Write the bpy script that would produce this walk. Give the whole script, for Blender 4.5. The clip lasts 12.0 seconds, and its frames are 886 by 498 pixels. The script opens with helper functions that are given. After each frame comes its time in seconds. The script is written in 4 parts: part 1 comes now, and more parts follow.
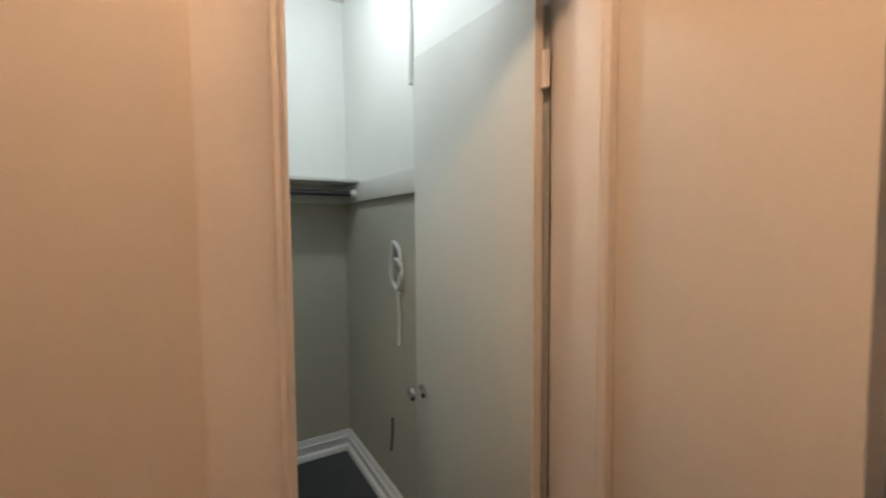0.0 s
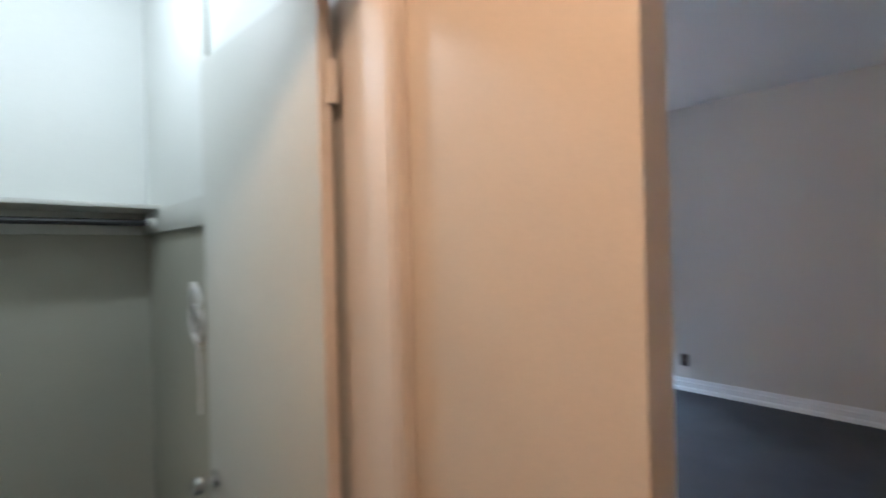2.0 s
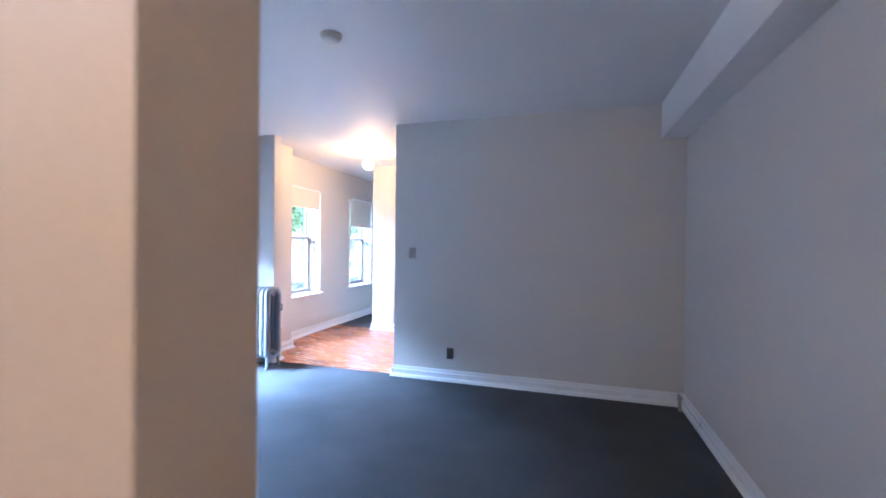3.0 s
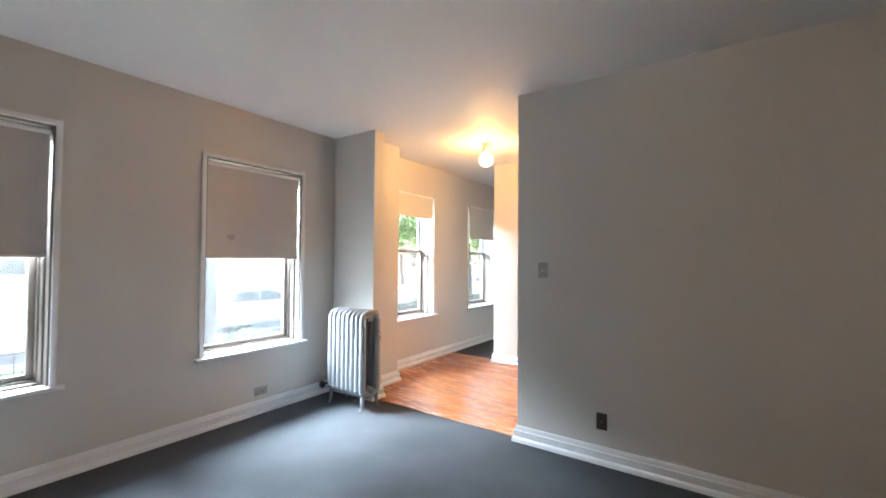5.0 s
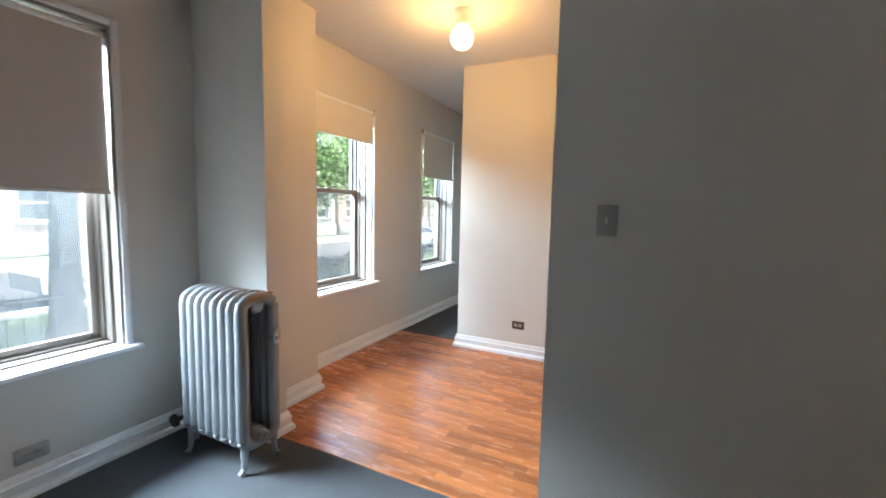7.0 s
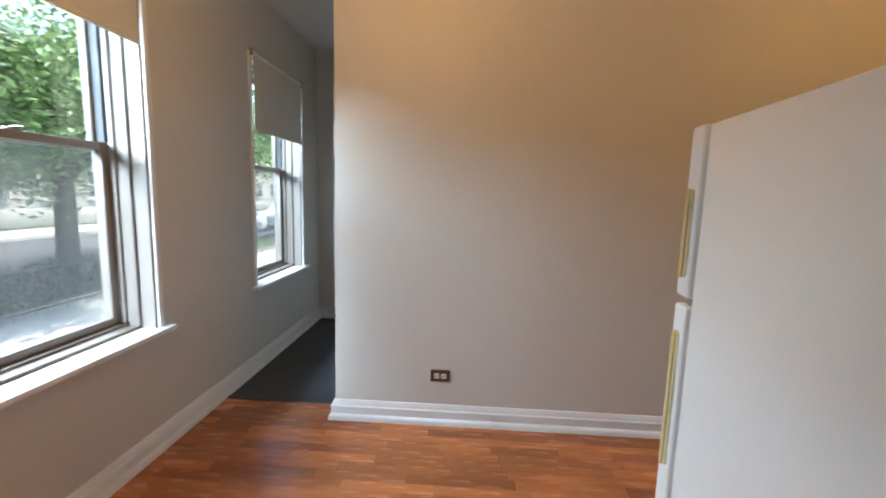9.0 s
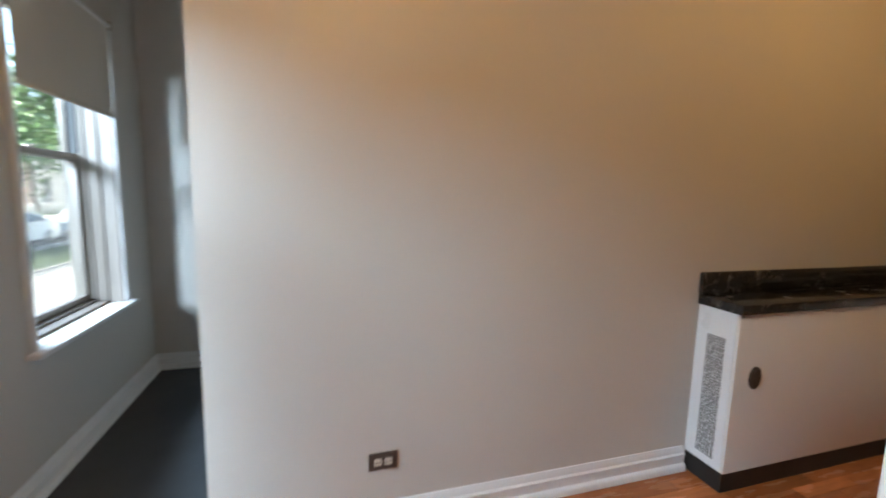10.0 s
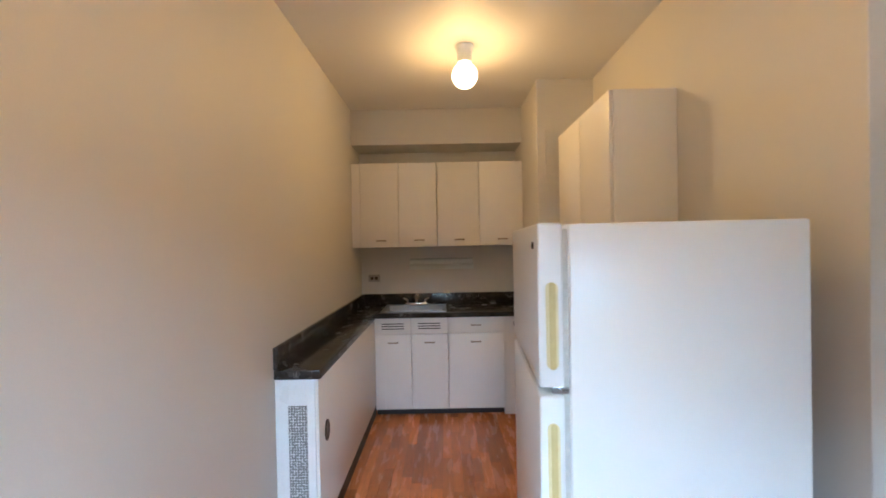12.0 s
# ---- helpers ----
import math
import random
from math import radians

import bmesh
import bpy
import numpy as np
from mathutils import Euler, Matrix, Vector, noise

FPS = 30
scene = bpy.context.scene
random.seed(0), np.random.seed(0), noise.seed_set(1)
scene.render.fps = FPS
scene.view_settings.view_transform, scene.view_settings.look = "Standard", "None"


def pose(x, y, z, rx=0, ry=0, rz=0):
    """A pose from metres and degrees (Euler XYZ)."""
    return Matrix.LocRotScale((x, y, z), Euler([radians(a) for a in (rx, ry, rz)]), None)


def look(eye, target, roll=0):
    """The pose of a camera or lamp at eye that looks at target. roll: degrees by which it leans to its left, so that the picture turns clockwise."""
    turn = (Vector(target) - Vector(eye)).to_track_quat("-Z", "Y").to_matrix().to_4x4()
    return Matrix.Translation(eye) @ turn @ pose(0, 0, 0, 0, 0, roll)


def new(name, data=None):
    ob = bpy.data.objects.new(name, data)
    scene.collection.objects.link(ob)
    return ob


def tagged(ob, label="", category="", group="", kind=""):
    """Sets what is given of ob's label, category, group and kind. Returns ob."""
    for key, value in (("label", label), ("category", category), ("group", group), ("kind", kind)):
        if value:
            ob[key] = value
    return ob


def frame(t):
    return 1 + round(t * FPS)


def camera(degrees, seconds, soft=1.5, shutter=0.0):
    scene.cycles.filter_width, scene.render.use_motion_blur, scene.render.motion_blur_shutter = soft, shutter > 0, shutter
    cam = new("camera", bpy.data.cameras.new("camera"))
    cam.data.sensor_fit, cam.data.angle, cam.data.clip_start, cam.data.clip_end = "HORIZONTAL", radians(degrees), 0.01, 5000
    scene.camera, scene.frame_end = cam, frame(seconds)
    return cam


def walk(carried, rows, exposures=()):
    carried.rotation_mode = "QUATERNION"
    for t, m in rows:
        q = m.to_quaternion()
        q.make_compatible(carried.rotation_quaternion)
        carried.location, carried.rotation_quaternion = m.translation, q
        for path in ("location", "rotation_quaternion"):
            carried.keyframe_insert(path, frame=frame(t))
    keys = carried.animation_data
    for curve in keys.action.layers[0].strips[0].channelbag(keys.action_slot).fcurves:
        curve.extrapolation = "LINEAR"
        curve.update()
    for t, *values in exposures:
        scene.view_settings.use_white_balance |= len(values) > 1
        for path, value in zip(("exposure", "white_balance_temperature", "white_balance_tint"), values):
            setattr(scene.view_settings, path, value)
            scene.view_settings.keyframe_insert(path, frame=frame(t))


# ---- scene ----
cam = camera(94.2, 12.0, soft=1.7, shutter=0.35)

PATH = [
    (0, (3.89, -4.82, 1.4), (2.17, -3.80, 1.289), -0.4),
    (0.5, (3.963, -4.745, 1.333), (2.029, -4.24, 1.383), -0.3),
    (1.1, (4.034, -4.67, 1.347), (2.077, -4.285, 1.502), 0.8),
    (1.5, (3.98, -4.702, 1.37), (2.101, -4.026, 1.475), 0.6),
    (2, (3.867, -4.522, 1.439), (2.497, -3.065, 1.435), -1.4),
    (2.5, (3.893, -4.391, 1.432), (3.209, -2.513, 1.369), -0.6),
    (3, (3.973, -4.164, 1.428), (3.399, -2.248, 1.411), 0.6),
    (3.5, (3.921, -3.904, 1.425), (2.966, -2.149, 1.513), 0.4),
    (5.5, (3.349, -2.683, 1.423), (2.209, -1.04, 1.459), 0.3),
    (6, (3.099, -2.303, 1.41), (2.042, -0.606, 1.381), 0.6),
    (6.5, (2.786, -1.987, 1.385), (1.824, -0.238, 1.25), 0.7),
    (8.5, (1.838, -0.519, 1.356), (1.443, 1.425, 1.108), 2.3),
    (9, (1.601, -0.186, 1.349), (1.5, 1.795, 1.089), 1.7),
    (9.5, (1.41, 0.196, 1.339), (1.569, 2.167, 1.042), 1.0),
    (10, (1.26, 0.589, 1.349), (1.832, 2.489, 1.097), 1.4),
    (10.5, (1.189, 0.992, 1.397), (2.566, 2.433, 1.233), -0.0),
    (11, (1.215, 1.233, 1.441), (3.036, 2.058, 1.37), -1.2),
    (11.5, (1.165, 1.307, 1.469), (3.152, 1.538, 1.44), -0.7),
    (12, (1.058, 1.282, 1.497), (3.058, 1.286, 1.477), -1.1),
]
EXPOSURES = [
    (0.0, 3.95, 6050, 10), (1.5, 3.9, 6050, 10), (2.0, 4.1, 5550, 10), (2.4, 4.4, 4850, 12), (2.9, 4.35, 4750, 13), (3.3, 4.2, 5450, 9),
    (3.7, 4.1, 6000, 7), (5.5, 3.75, 6900, 8), (6.5, 3.35, 6700, 5), (8.5, 2.8, 6450, 4), (9.5, 2.45, 6400, 4), (10.5, 2.9, 6250, 3), (11.3, 3.1, 5750, 2), (12.0, 3.2, 5350, 0),
]
walk(cam, [(t, look(eye, target, roll)) for t, eye, target, roll in PATH], EXPOSURES)

# ---- world and lights ----
world = bpy.data.worlds.new("world")
scene.world = world
world.use_nodes = True
wn, wl = world.node_tree.nodes, world.node_tree.links
sky = wn.new("ShaderNodeTexSky")
sky.sky_type, sky.sun_disc = "NISHITA", False
sky.sun_elevation, sky.sun_rotation = radians(56), radians(30)
wl.new(sky.outputs["Color"], wn["Background"].inputs["Color"])
wn["Background"].inputs["Strength"].default_value = 0.15

sun = new("sun", bpy.data.lights.new("sun", "SUN"))
sun.data.energy, sun.data.angle, sun.data.color = 4.0, radians(0.6), (1.0, 0.95, 0.87)
sun.matrix_world = look((8, 14, 24), (0, 0, 0))


def bulb(name, x, y, z, watts, color, radius=0.07):
    lamp = new(name, bpy.data.lights.new(name, "POINT"))
    lamp.data.energy, lamp.data.color, lamp.data.shadow_soft_size = watts, color, radius
    lamp.location = (x, y, z)
    return lamp


WARM = (1.0, 0.52, 0.17)
bulb("dining_bulb", 1.30, 1.07, 2.555, 3.0, WARM, 0.088)
bulb("kitchen_bulb", 3.65, 1.13, 2.555, 2.0, WARM, 0.088)
bulb("hall_bulb", 3.90, -4.95, 2.555, 2.0, (1.0, 0.66, 0.41), 0.088)
bulb("closet_bulb", 2.31, -4.53, 2.555, 0.95, (0.97, 1.0, 0.95), 0.088)


def sky_lamp(eye, aim, watts, wide, tall):
    """An area lamp added out of view, standing in for the open sky at one window."""
    lamp = new("sky_stand_in_lamp", bpy.data.lights.new("sky_stand_in_lamp", "AREA"))
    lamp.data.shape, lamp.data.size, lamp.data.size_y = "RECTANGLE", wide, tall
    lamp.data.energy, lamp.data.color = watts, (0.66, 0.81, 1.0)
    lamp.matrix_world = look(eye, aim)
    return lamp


sky_lamp((-2.5, -2.775, 3.1), (0.9, -2.775, 0.3), 235, 2.2, 1.8)
sky_lamp((-1.6, -1.0, 2.55), (0.9, -0.8, 0.2), 105, 1.4, 1.1)
sky_lamp((-3.5, 0.75, 3.3), (1.5, 1.2, 1.0), 135, 3.6, 1.6)
sky_lamp((-3.0, 3.185, 4.25), (0.9, 3.185, 0.3), 150, 2.2, 1.8)


# ---- materials ----
def material(name, color, rough=0.6, metal=0.0, vary=0.08, scale=3.0, fine=60.0, bump=0.1, depth=0.002, island=0.0, gloss=0.5, stretch=(1, 1, 1), rvary=0.08):
    """A surface with broad and fine variation of its colour, roughness and relief."""
    m = bpy.data.materials.new(name)
    m.use_nodes = True
    n, l = m.node_tree.nodes, m.node_tree.links
    b = n["Principled BSDF"]
    b.inputs["Metallic"].default_value = metal
    b.inputs["Specular IOR Level"].default_value = gloss
    co = n.new("ShaderNodeTexCoord")
    mp = n.new("ShaderNodeMapping")
    mp.inputs["Scale"].default_value = stretch
    l.new(co.outputs["Object"], mp.inputs["Vector"])
    big, small = n.new("ShaderNodeTexNoise"), n.new("ShaderNodeTexNoise")
    big.inputs["Scale"].default_value, small.inputs["Scale"].default_value = scale, fine
    big.inputs["Detail"].default_value = 5
    small.inputs["Detail"].default_value = 4
    for t in (big, small):
        l.new(mp.outputs["Vector"], t.inputs["Vector"])
    add = n.new("ShaderNodeMath")
    add.operation = "ADD"
    l.new(big.outputs["Fac"], add.inputs[0])
    l.new(small.outputs["Fac"], add.inputs[1])
    rng = n.new("ShaderNodeMapRange")
    rng.inputs["From Min"].default_value, rng.inputs["From Max"].default_value = 0.6, 1.4
    rng.inputs["To Min"].default_value, rng.inputs["To Max"].default_value = 1 - vary, 1 + vary
    l.new(add.outputs[0], rng.inputs["Value"])
    last = rng.outputs["Result"]
    if island:
        info = n.new("ShaderNodeObjectInfo")
        geo = n.new("ShaderNodeNewGeometry")
        both = n.new("ShaderNodeMath")
        both.operation = "ADD"
        l.new(info.outputs["Random"], both.inputs[0])
        l.new(geo.outputs["Random Per Island"], both.inputs[1])
        fr = n.new("ShaderNodeMath")
        fr.operation = "FRACT"
        l.new(both.outputs[0], fr.inputs[0])
        r2 = n.new("ShaderNodeMapRange")
        r2.inputs["To Min"].default_value, r2.inputs["To Max"].default_value = 1 - island, 1 + island
        l.new(fr.outputs[0], r2.inputs["Value"])
        mul = n.new("ShaderNodeMath")
        mul.operation = "MULTIPLY"
        l.new(last, mul.inputs[0])
        l.new(r2.outputs["Result"], mul.inputs[1])
        last = mul.outputs[0]
    mix = n.new("ShaderNodeVectorMath")
    mix.operation = "SCALE"
    mix.inputs[0].default_value = color
    l.new(last, mix.inputs["Scale"])
    l.new(mix.outputs["Vector"], b.inputs["Base Color"])
    rr = n.new("ShaderNodeMapRange")
    rr.inputs["From Min"].default_value, rr.inputs["From Max"].default_value = 0.3, 0.7
    rr.inputs["To Min"].default_value, rr.inputs["To Max"].default_value = max(rough - rvary, 0.02), min(rough + rvary, 1)
    l.new(big.outputs["Fac"], rr.inputs["Value"])
    l.new(rr.outputs["Result"], b.inputs["Roughness"])
    if bump:
        bp = n.new("ShaderNodeBump")
        bp.inputs["Strength"].default_value, bp.inputs["Distance"].default_value = bump, depth
        l.new(add.outputs[0], bp.inputs["Height"])
        l.new(bp.outputs["Normal"], b.inputs["Normal"])
    return m


def glowing(name, color, strength):
    m = bpy.data.materials.new(name)
    m.use_nodes = True
    b = m.node_tree.nodes["Principled BSDF"]
    b.inputs["Base Color"].default_value = (0.9, 0.9, 0.88, 1)
    b.inputs["Emission Color"].default_value = (*color, 1)
    b.inputs["Emission Strength"].default_value = strength
    return m


def clear_glass():
    m = bpy.data.materials.new("window_glass")
    m.use_nodes = True
    n, l = m.node_tree.nodes, m.node_tree.links
    out = n["Material Output"]
    n.remove(n["Principled BSDF"])
    tr, gl, mix = n.new("ShaderNodeBsdfTransparent"), n.new("ShaderNodeBsdfGlossy"), n.new("ShaderNodeMixShader")
    tr.inputs["Color"].default_value = (0.96, 0.97, 0.965, 1)
    gl.inputs["Roughness"].default_value = 0.02
    mix.inputs[0].default_value = 0.04
    l.new(tr.outputs[0], mix.inputs[1])
    l.new(gl.outputs[0], mix.inputs[2])
    l.new(mix.outputs[0], out.inputs["Surface"])
    return m


def screen_mesh():
    """Fine grey insect screen, mostly open."""
    m = bpy.data.materials.new("insect_screen_mesh")
    m.use_nodes = True
    n, l = m.node_tree.nodes, m.node_tree.links
    n.remove(n["Principled BSDF"])
    tr, df, mix = n.new("ShaderNodeBsdfTransparent"), n.new("ShaderNodeBsdfDiffuse"), n.new("ShaderNodeMixShader")
    df.inputs["Color"].default_value = (0.30, 0.32, 0.34, 1)
    mix.inputs[0].default_value = 0.3
    l.new(tr.outputs[0], mix.inputs[1])
    l.new(df.outputs[0], mix.inputs[2])
    l.new(mix.outputs[0], n["Material Output"].inputs["Surface"])
    return m


def marble():
    """Black marble-look laminate with pale broken veins."""
    m = material("black_marble_laminate", (0.02, 0.019, 0.019), 0.22, vary=0.5, scale=9, fine=40, bump=0.02)
    n, l = m.node_tree.nodes, m.node_tree.links
    b = n["Principled BSDF"]
    base = b.inputs["Base Color"].links[0].from_socket
    co = n.new("ShaderNodeTexCoord")
    warp = n.new("ShaderNodeTexNoise")
    warp.inputs["Scale"].default_value, warp.inputs["Detail"].default_value, warp.inputs["Distortion"].default_value = 7, 7, 1.6
    l.new(co.outputs["Object"], warp.inputs["Vector"])
    ramp = n.new("ShaderNodeValToRGB")
    e = ramp.color_ramp.elements
    e[0].position, e[0].color = 0.485, (0, 0, 0, 1)
    e[1].position, e[1].color = 0.5, (0.55, 0.55, 0.55, 1)
    e.new(0.515).color = (0, 0, 0, 1)
    l.new(warp.outputs["Fac"], ramp.inputs["Fac"])
    patch = n.new("ShaderNodeTexNoise")
    patch.inputs["Scale"].default_value = 4.5
    l.new(co.outputs["Object"], patch.inputs["Vector"])
    cut = n.new("ShaderNodeMapRange")
    cut.inputs["From Min"].default_value, cut.inputs["From Max"].default_value = 0.45, 0.62
    l.new(patch.outputs["Fac"], cut.inputs["Value"])
    mul = n.new("ShaderNodeMath")
    mul.operation = "MULTIPLY"
    l.new(ramp.outputs["Color"], mul.inputs[0])
    l.new(cut.outputs["Result"], mul.inputs[1])
    mix = n.new("ShaderNodeMixRGB")
    mix.inputs["Color2"].default_value = (0.42, 0.40, 0.37, 1)
    l.new(mul.outputs[0], mix.inputs["Fac"])
    l.new(base, mix.inputs["Color1"])
    l.new(mix.outputs["Color"], b.inputs["Base Color"])
    return m


def perforated():
    """Painted sheet with rows of small round holes."""
    m = material("perforated_metal", (0.6, 0.6, 0.6), 0.45, vary=0.1, scale=14, bump=0.05)
    n, l = m.node_tree.nodes, m.node_tree.links
    b = n["Principled BSDF"]
    base = b.inputs["Base Color"].links[0].from_socket
    co, v = n.new("ShaderNodeTexCoord"), n.new("ShaderNodeTexVoronoi")
    v.inputs["Scale"].default_value, v.inputs["Randomness"].default_value = 75, 0.3
    l.new(co.outputs["Object"], v.inputs["Vector"])
    lt = n.new("ShaderNodeMath")
    lt.operation = "LESS_THAN"
    lt.inputs[1].default_value = 0.5
    l.new(v.outputs["Distance"], lt.inputs[0])
    mix = n.new("ShaderNodeMixRGB")
    mix.inputs["Color2"].default_value = (0.2, 0.2, 0.2, 1)
    l.new(lt.outputs[0], mix.inputs["Fac"])
    l.new(base, mix.inputs["Color1"])
    l.new(mix.outputs["Color"], b.inputs["Base Color"])
    return m


WALL = material("warm_grey_wall_paint", (0.60, 0.575, 0.535), 0.55, vary=0.03, scale=1.6, fine=240, bump=0.16, depth=0.0012)
HALLWALL = material("cream_hall_paint", (0.70, 0.60, 0.50), 0.45, vary=0.04, scale=1.4, fine=200, bump=0.2, depth=0.0012)
HALLTRIM = material("satin_cream_trim_paint", (0.76, 0.67, 0.60), 0.48, vary=0.03, scale=3, fine=90, bump=0.12)
CLOSET = material("closet_paint", (0.64, 0.65, 0.62), 0.6, vary=0.04, scale=2, fine=160, bump=0.2, depth=0.0015)
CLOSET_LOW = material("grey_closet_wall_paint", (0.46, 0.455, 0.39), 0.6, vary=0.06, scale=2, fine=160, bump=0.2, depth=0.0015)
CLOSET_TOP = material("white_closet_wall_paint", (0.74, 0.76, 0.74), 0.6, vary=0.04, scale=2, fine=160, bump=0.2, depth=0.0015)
CEILING = material("ceiling_paint", (0.72, 0.70, 0.67), 0.6, vary=0.03, scale=1.3, fine=180, bump=0.2, depth=0.0015)
BEAM = material("white_beam_paint", (0.82, 0.81, 0.79), 0.6, vary=0.03, scale=1.3, fine=180, bump=0.15, depth=0.0015)
TRIM = material("white_trim_paint", (0.76, 0.77, 0.78), 0.35, vary=0.05, scale=5, fine=90, bump=0.15)
SASH = material("taupe_window_vinyl", (0.21, 0.182, 0.16), 0.4, vary=0.06, scale=6, fine=120, bump=0.05)
TRACK = material("dark_window_track", (0.03, 0.035, 0.04), 0.5, vary=0.2)
SHADE = material("vinyl_shade_cloth", (0.52, 0.48, 0.45), 0.7, vary=0.05, scale=5, fine=300, bump=0.1, depth=0.0006)
SHADE_PALE = material("pale_vinyl_shade_cloth", (0.66, 0.64, 0.58), 0.7, vary=0.04, scale=5, fine=300, bump=0.1, depth=0.0006)
STAIN = material("brown_smudge", (0.38, 0.34, 0.31), 0.8, vary=0.3, scale=20)
CARPET = material("blue_grey_carpet", (0.085, 0.092, 0.10), 0.95, vary=0.28, scale=2.2, fine=420, bump=0.9, depth=0.006, gloss=0.1)
WOOD = material("orange_laminate_strip", (0.44, 0.158, 0.056), 0.25, vary=0.22, scale=4.0, fine=11, bump=0.05, island=0.34, stretch=(1, 5, 5))
UNDER = material("dark_floor_joint", (0.05, 0.025, 0.012), 0.7, vary=0.2)
RAD = material("aluminium_radiator_paint", (0.27, 0.285, 0.30), 0.42, metal=0.25, vary=0.10, scale=9, fine=120, bump=0.3)
RUST = material("rust_and_bare_iron", (0.12, 0.055, 0.025), 0.85, vary=0.5, scale=30, bump=0.5)
IRON = material("black_iron", (0.02, 0.02, 0.022), 0.5, vary=0.2, scale=12)
FRIDGE = material("white_fridge_enamel", (0.74, 0.75, 0.75), 0.32, vary=0.012, scale=0.8, fine=6, bump=0, rvary=0.0)
YELLOWED = material("yellowed_plastic", (0.70, 0.62, 0.36), 0.35, vary=0.08, scale=18)
# Darker copy of the yellowed plastic: shade painted into the flat grip hollows.
YELLOWED_HOLLOW = material("shaded_yellowed_plastic", (0.56, 0.45, 0.20), 0.4, vary=0.1, scale=18)
GASKET = material("pale_vinyl_gasket", (0.5, 0.5, 0.48), 0.7, vary=0.2)
DARK = material("matt_black", (0.012, 0.012, 0.013), 0.7, vary=0.2)
CAB = material("white_cabinet_enamel", (0.74, 0.72, 0.69), 0.35, vary=0.012, scale=0.8, fine=6, bump=0, rvary=0.0)
STEEL = material("brushed_steel", (0.38, 0.38, 0.38), 0.34, metal=1.0, vary=0.1, scale=10, fine=200, bump=0.05)
CHROME = material("chrome", (0.75, 0.75, 0.76), 0.12, metal=1.0, vary=0.05)
BRASSY = material("worn_nickel", (0.36, 0.31, 0.25), 0.3, metal=1.0, vary=0.1)
KICK = material("black_vinyl_kick", (0.015, 0.014, 0.013), 0.5, vary=0.2)
PLASTIC = material("ivory_plastic", (0.62, 0.58, 0.50), 0.4, vary=0.04)
BROWN = material("brown_bakelite", (0.05, 0.035, 0.028), 0.35, vary=0.15)
PLATE = material("dull_metal_wall_plate", (0.36, 0.34, 0.32), 0.4, metal=0.3, vary=0.1)
FROST = material("frosted_plastic", (0.62, 0.66, 0.64), 0.25, vary=0.05)
MARBLE, PERF, GLASS, SCREEN = marble(), perforated(), clear_glass(), screen_mesh()
GLOBE_WARM = glowing("lit_warm_globe", (1.0, 0.74, 0.40), 0.6)
GLOBE_COOL = glowing("lit_cool_globe", (0.95, 1.0, 0.98), 0.6)
# outdoors
CONCRETE = material("pale_concrete", (0.38, 0.37, 0.355), 0.85, vary=0.3, scale=1.2, fine=40, bump=0.4)
ASPHALT = material("asphalt", (0.055, 0.055, 0.058), 0.9, vary=0.2, scale=0.8, fine=60, bump=0.5)
SOIL = material("grass_and_soil", (0.06, 0.085, 0.03), 0.95, vary=0.4, scale=3, fine=40, bump=0.8, depth=0.02)
STONE = material("grey_limestone", (0.36, 0.34, 0.31), 0.85, vary=0.1, scale=1.5, fine=30, bump=0.4, depth=0.006, island=0.1)
BRICK = material("buff_brick", (0.33, 0.24, 0.19), 0.85, vary=0.14, scale=2, fine=22, bump=0.5, depth=0.008)
PANE = material("dark_far_glass", (0.03, 0.035, 0.04), 0.08, vary=0.2)
BARK = material("grey_bark", (0.075, 0.065, 0.055), 0.95, vary=0.4, scale=6, fine=30, bump=1.0, depth=0.02, stretch=(1, 1, 0.25))
LEAF = material("green_leaf", (0.17, 0.26, 0.10), 0.55, vary=0.25, scale=1.0, island=0.45, bump=0)
# Much darker than LEAF: the shade on the hedge is put into its colour.
HEDGE = material("shaded_hedge_leaf", (0.03, 0.05, 0.025), 0.6, vary=0.3, scale=1.0, island=0.4, bump=0)
CARPAINT = material("white_car_paint", (0.7, 0.7, 0.7), 0.2, vary=0.02)


# ---- mesh helpers ----
def box(bm, x0, x1, y0, y1, z0, z1, bevel=0.0, seg=2):
    vs = [bm.verts.new((x, y, z)) for x in (x0, x1) for y in (y0, y1) for z in (z0, z1)]
    quads = ((0, 1, 3, 2), (4, 6, 7, 5), (0, 4, 5, 1), (2, 3, 7, 6), (0, 2, 6, 4), (1, 5, 7, 3))
    fs = [bm.faces.new([vs[i] for i in q]) for q in quads]
    if bevel:
        es = list({e for f in fs for e in f.edges})
        bmesh.ops.bevel(bm, geom=es, offset=bevel, segments=seg, profile=0.5, affect="EDGES")
    return bm


def boxed(*args, **kw):
    return box(bmesh.new(), *args, **kw)


def lathe(bm, profile, centre=(0, 0, 0), axis="Z", n=24):
    """Turns (radius, height) pairs round an axis through centre."""
    rings = []
    for r, h in profile:
        ring = []
        for i in range(n):
            a = 2 * math.pi * i / n
            p = (r * math.cos(a), r * math.sin(a), h)
            if axis == "X":
                p = (h, r * math.cos(a), r * math.sin(a))
            elif axis == "Y":
                p = (r * math.cos(a), h, r * math.sin(a))
            ring.append(bm.verts.new(Vector(p) + Vector(centre)))
        rings.append(ring)
    for a, b in zip(rings, rings[1:]):
        for i in range(n):
            bm.faces.new((a[i], a[(i + 1) % n], b[(i + 1) % n], b[i]))
    bm.faces.new(rings[0])
    bm.faces.new(rings[-1])
    bmesh.ops.recalc_face_normals(bm, faces=bm.faces[:])
    return bm


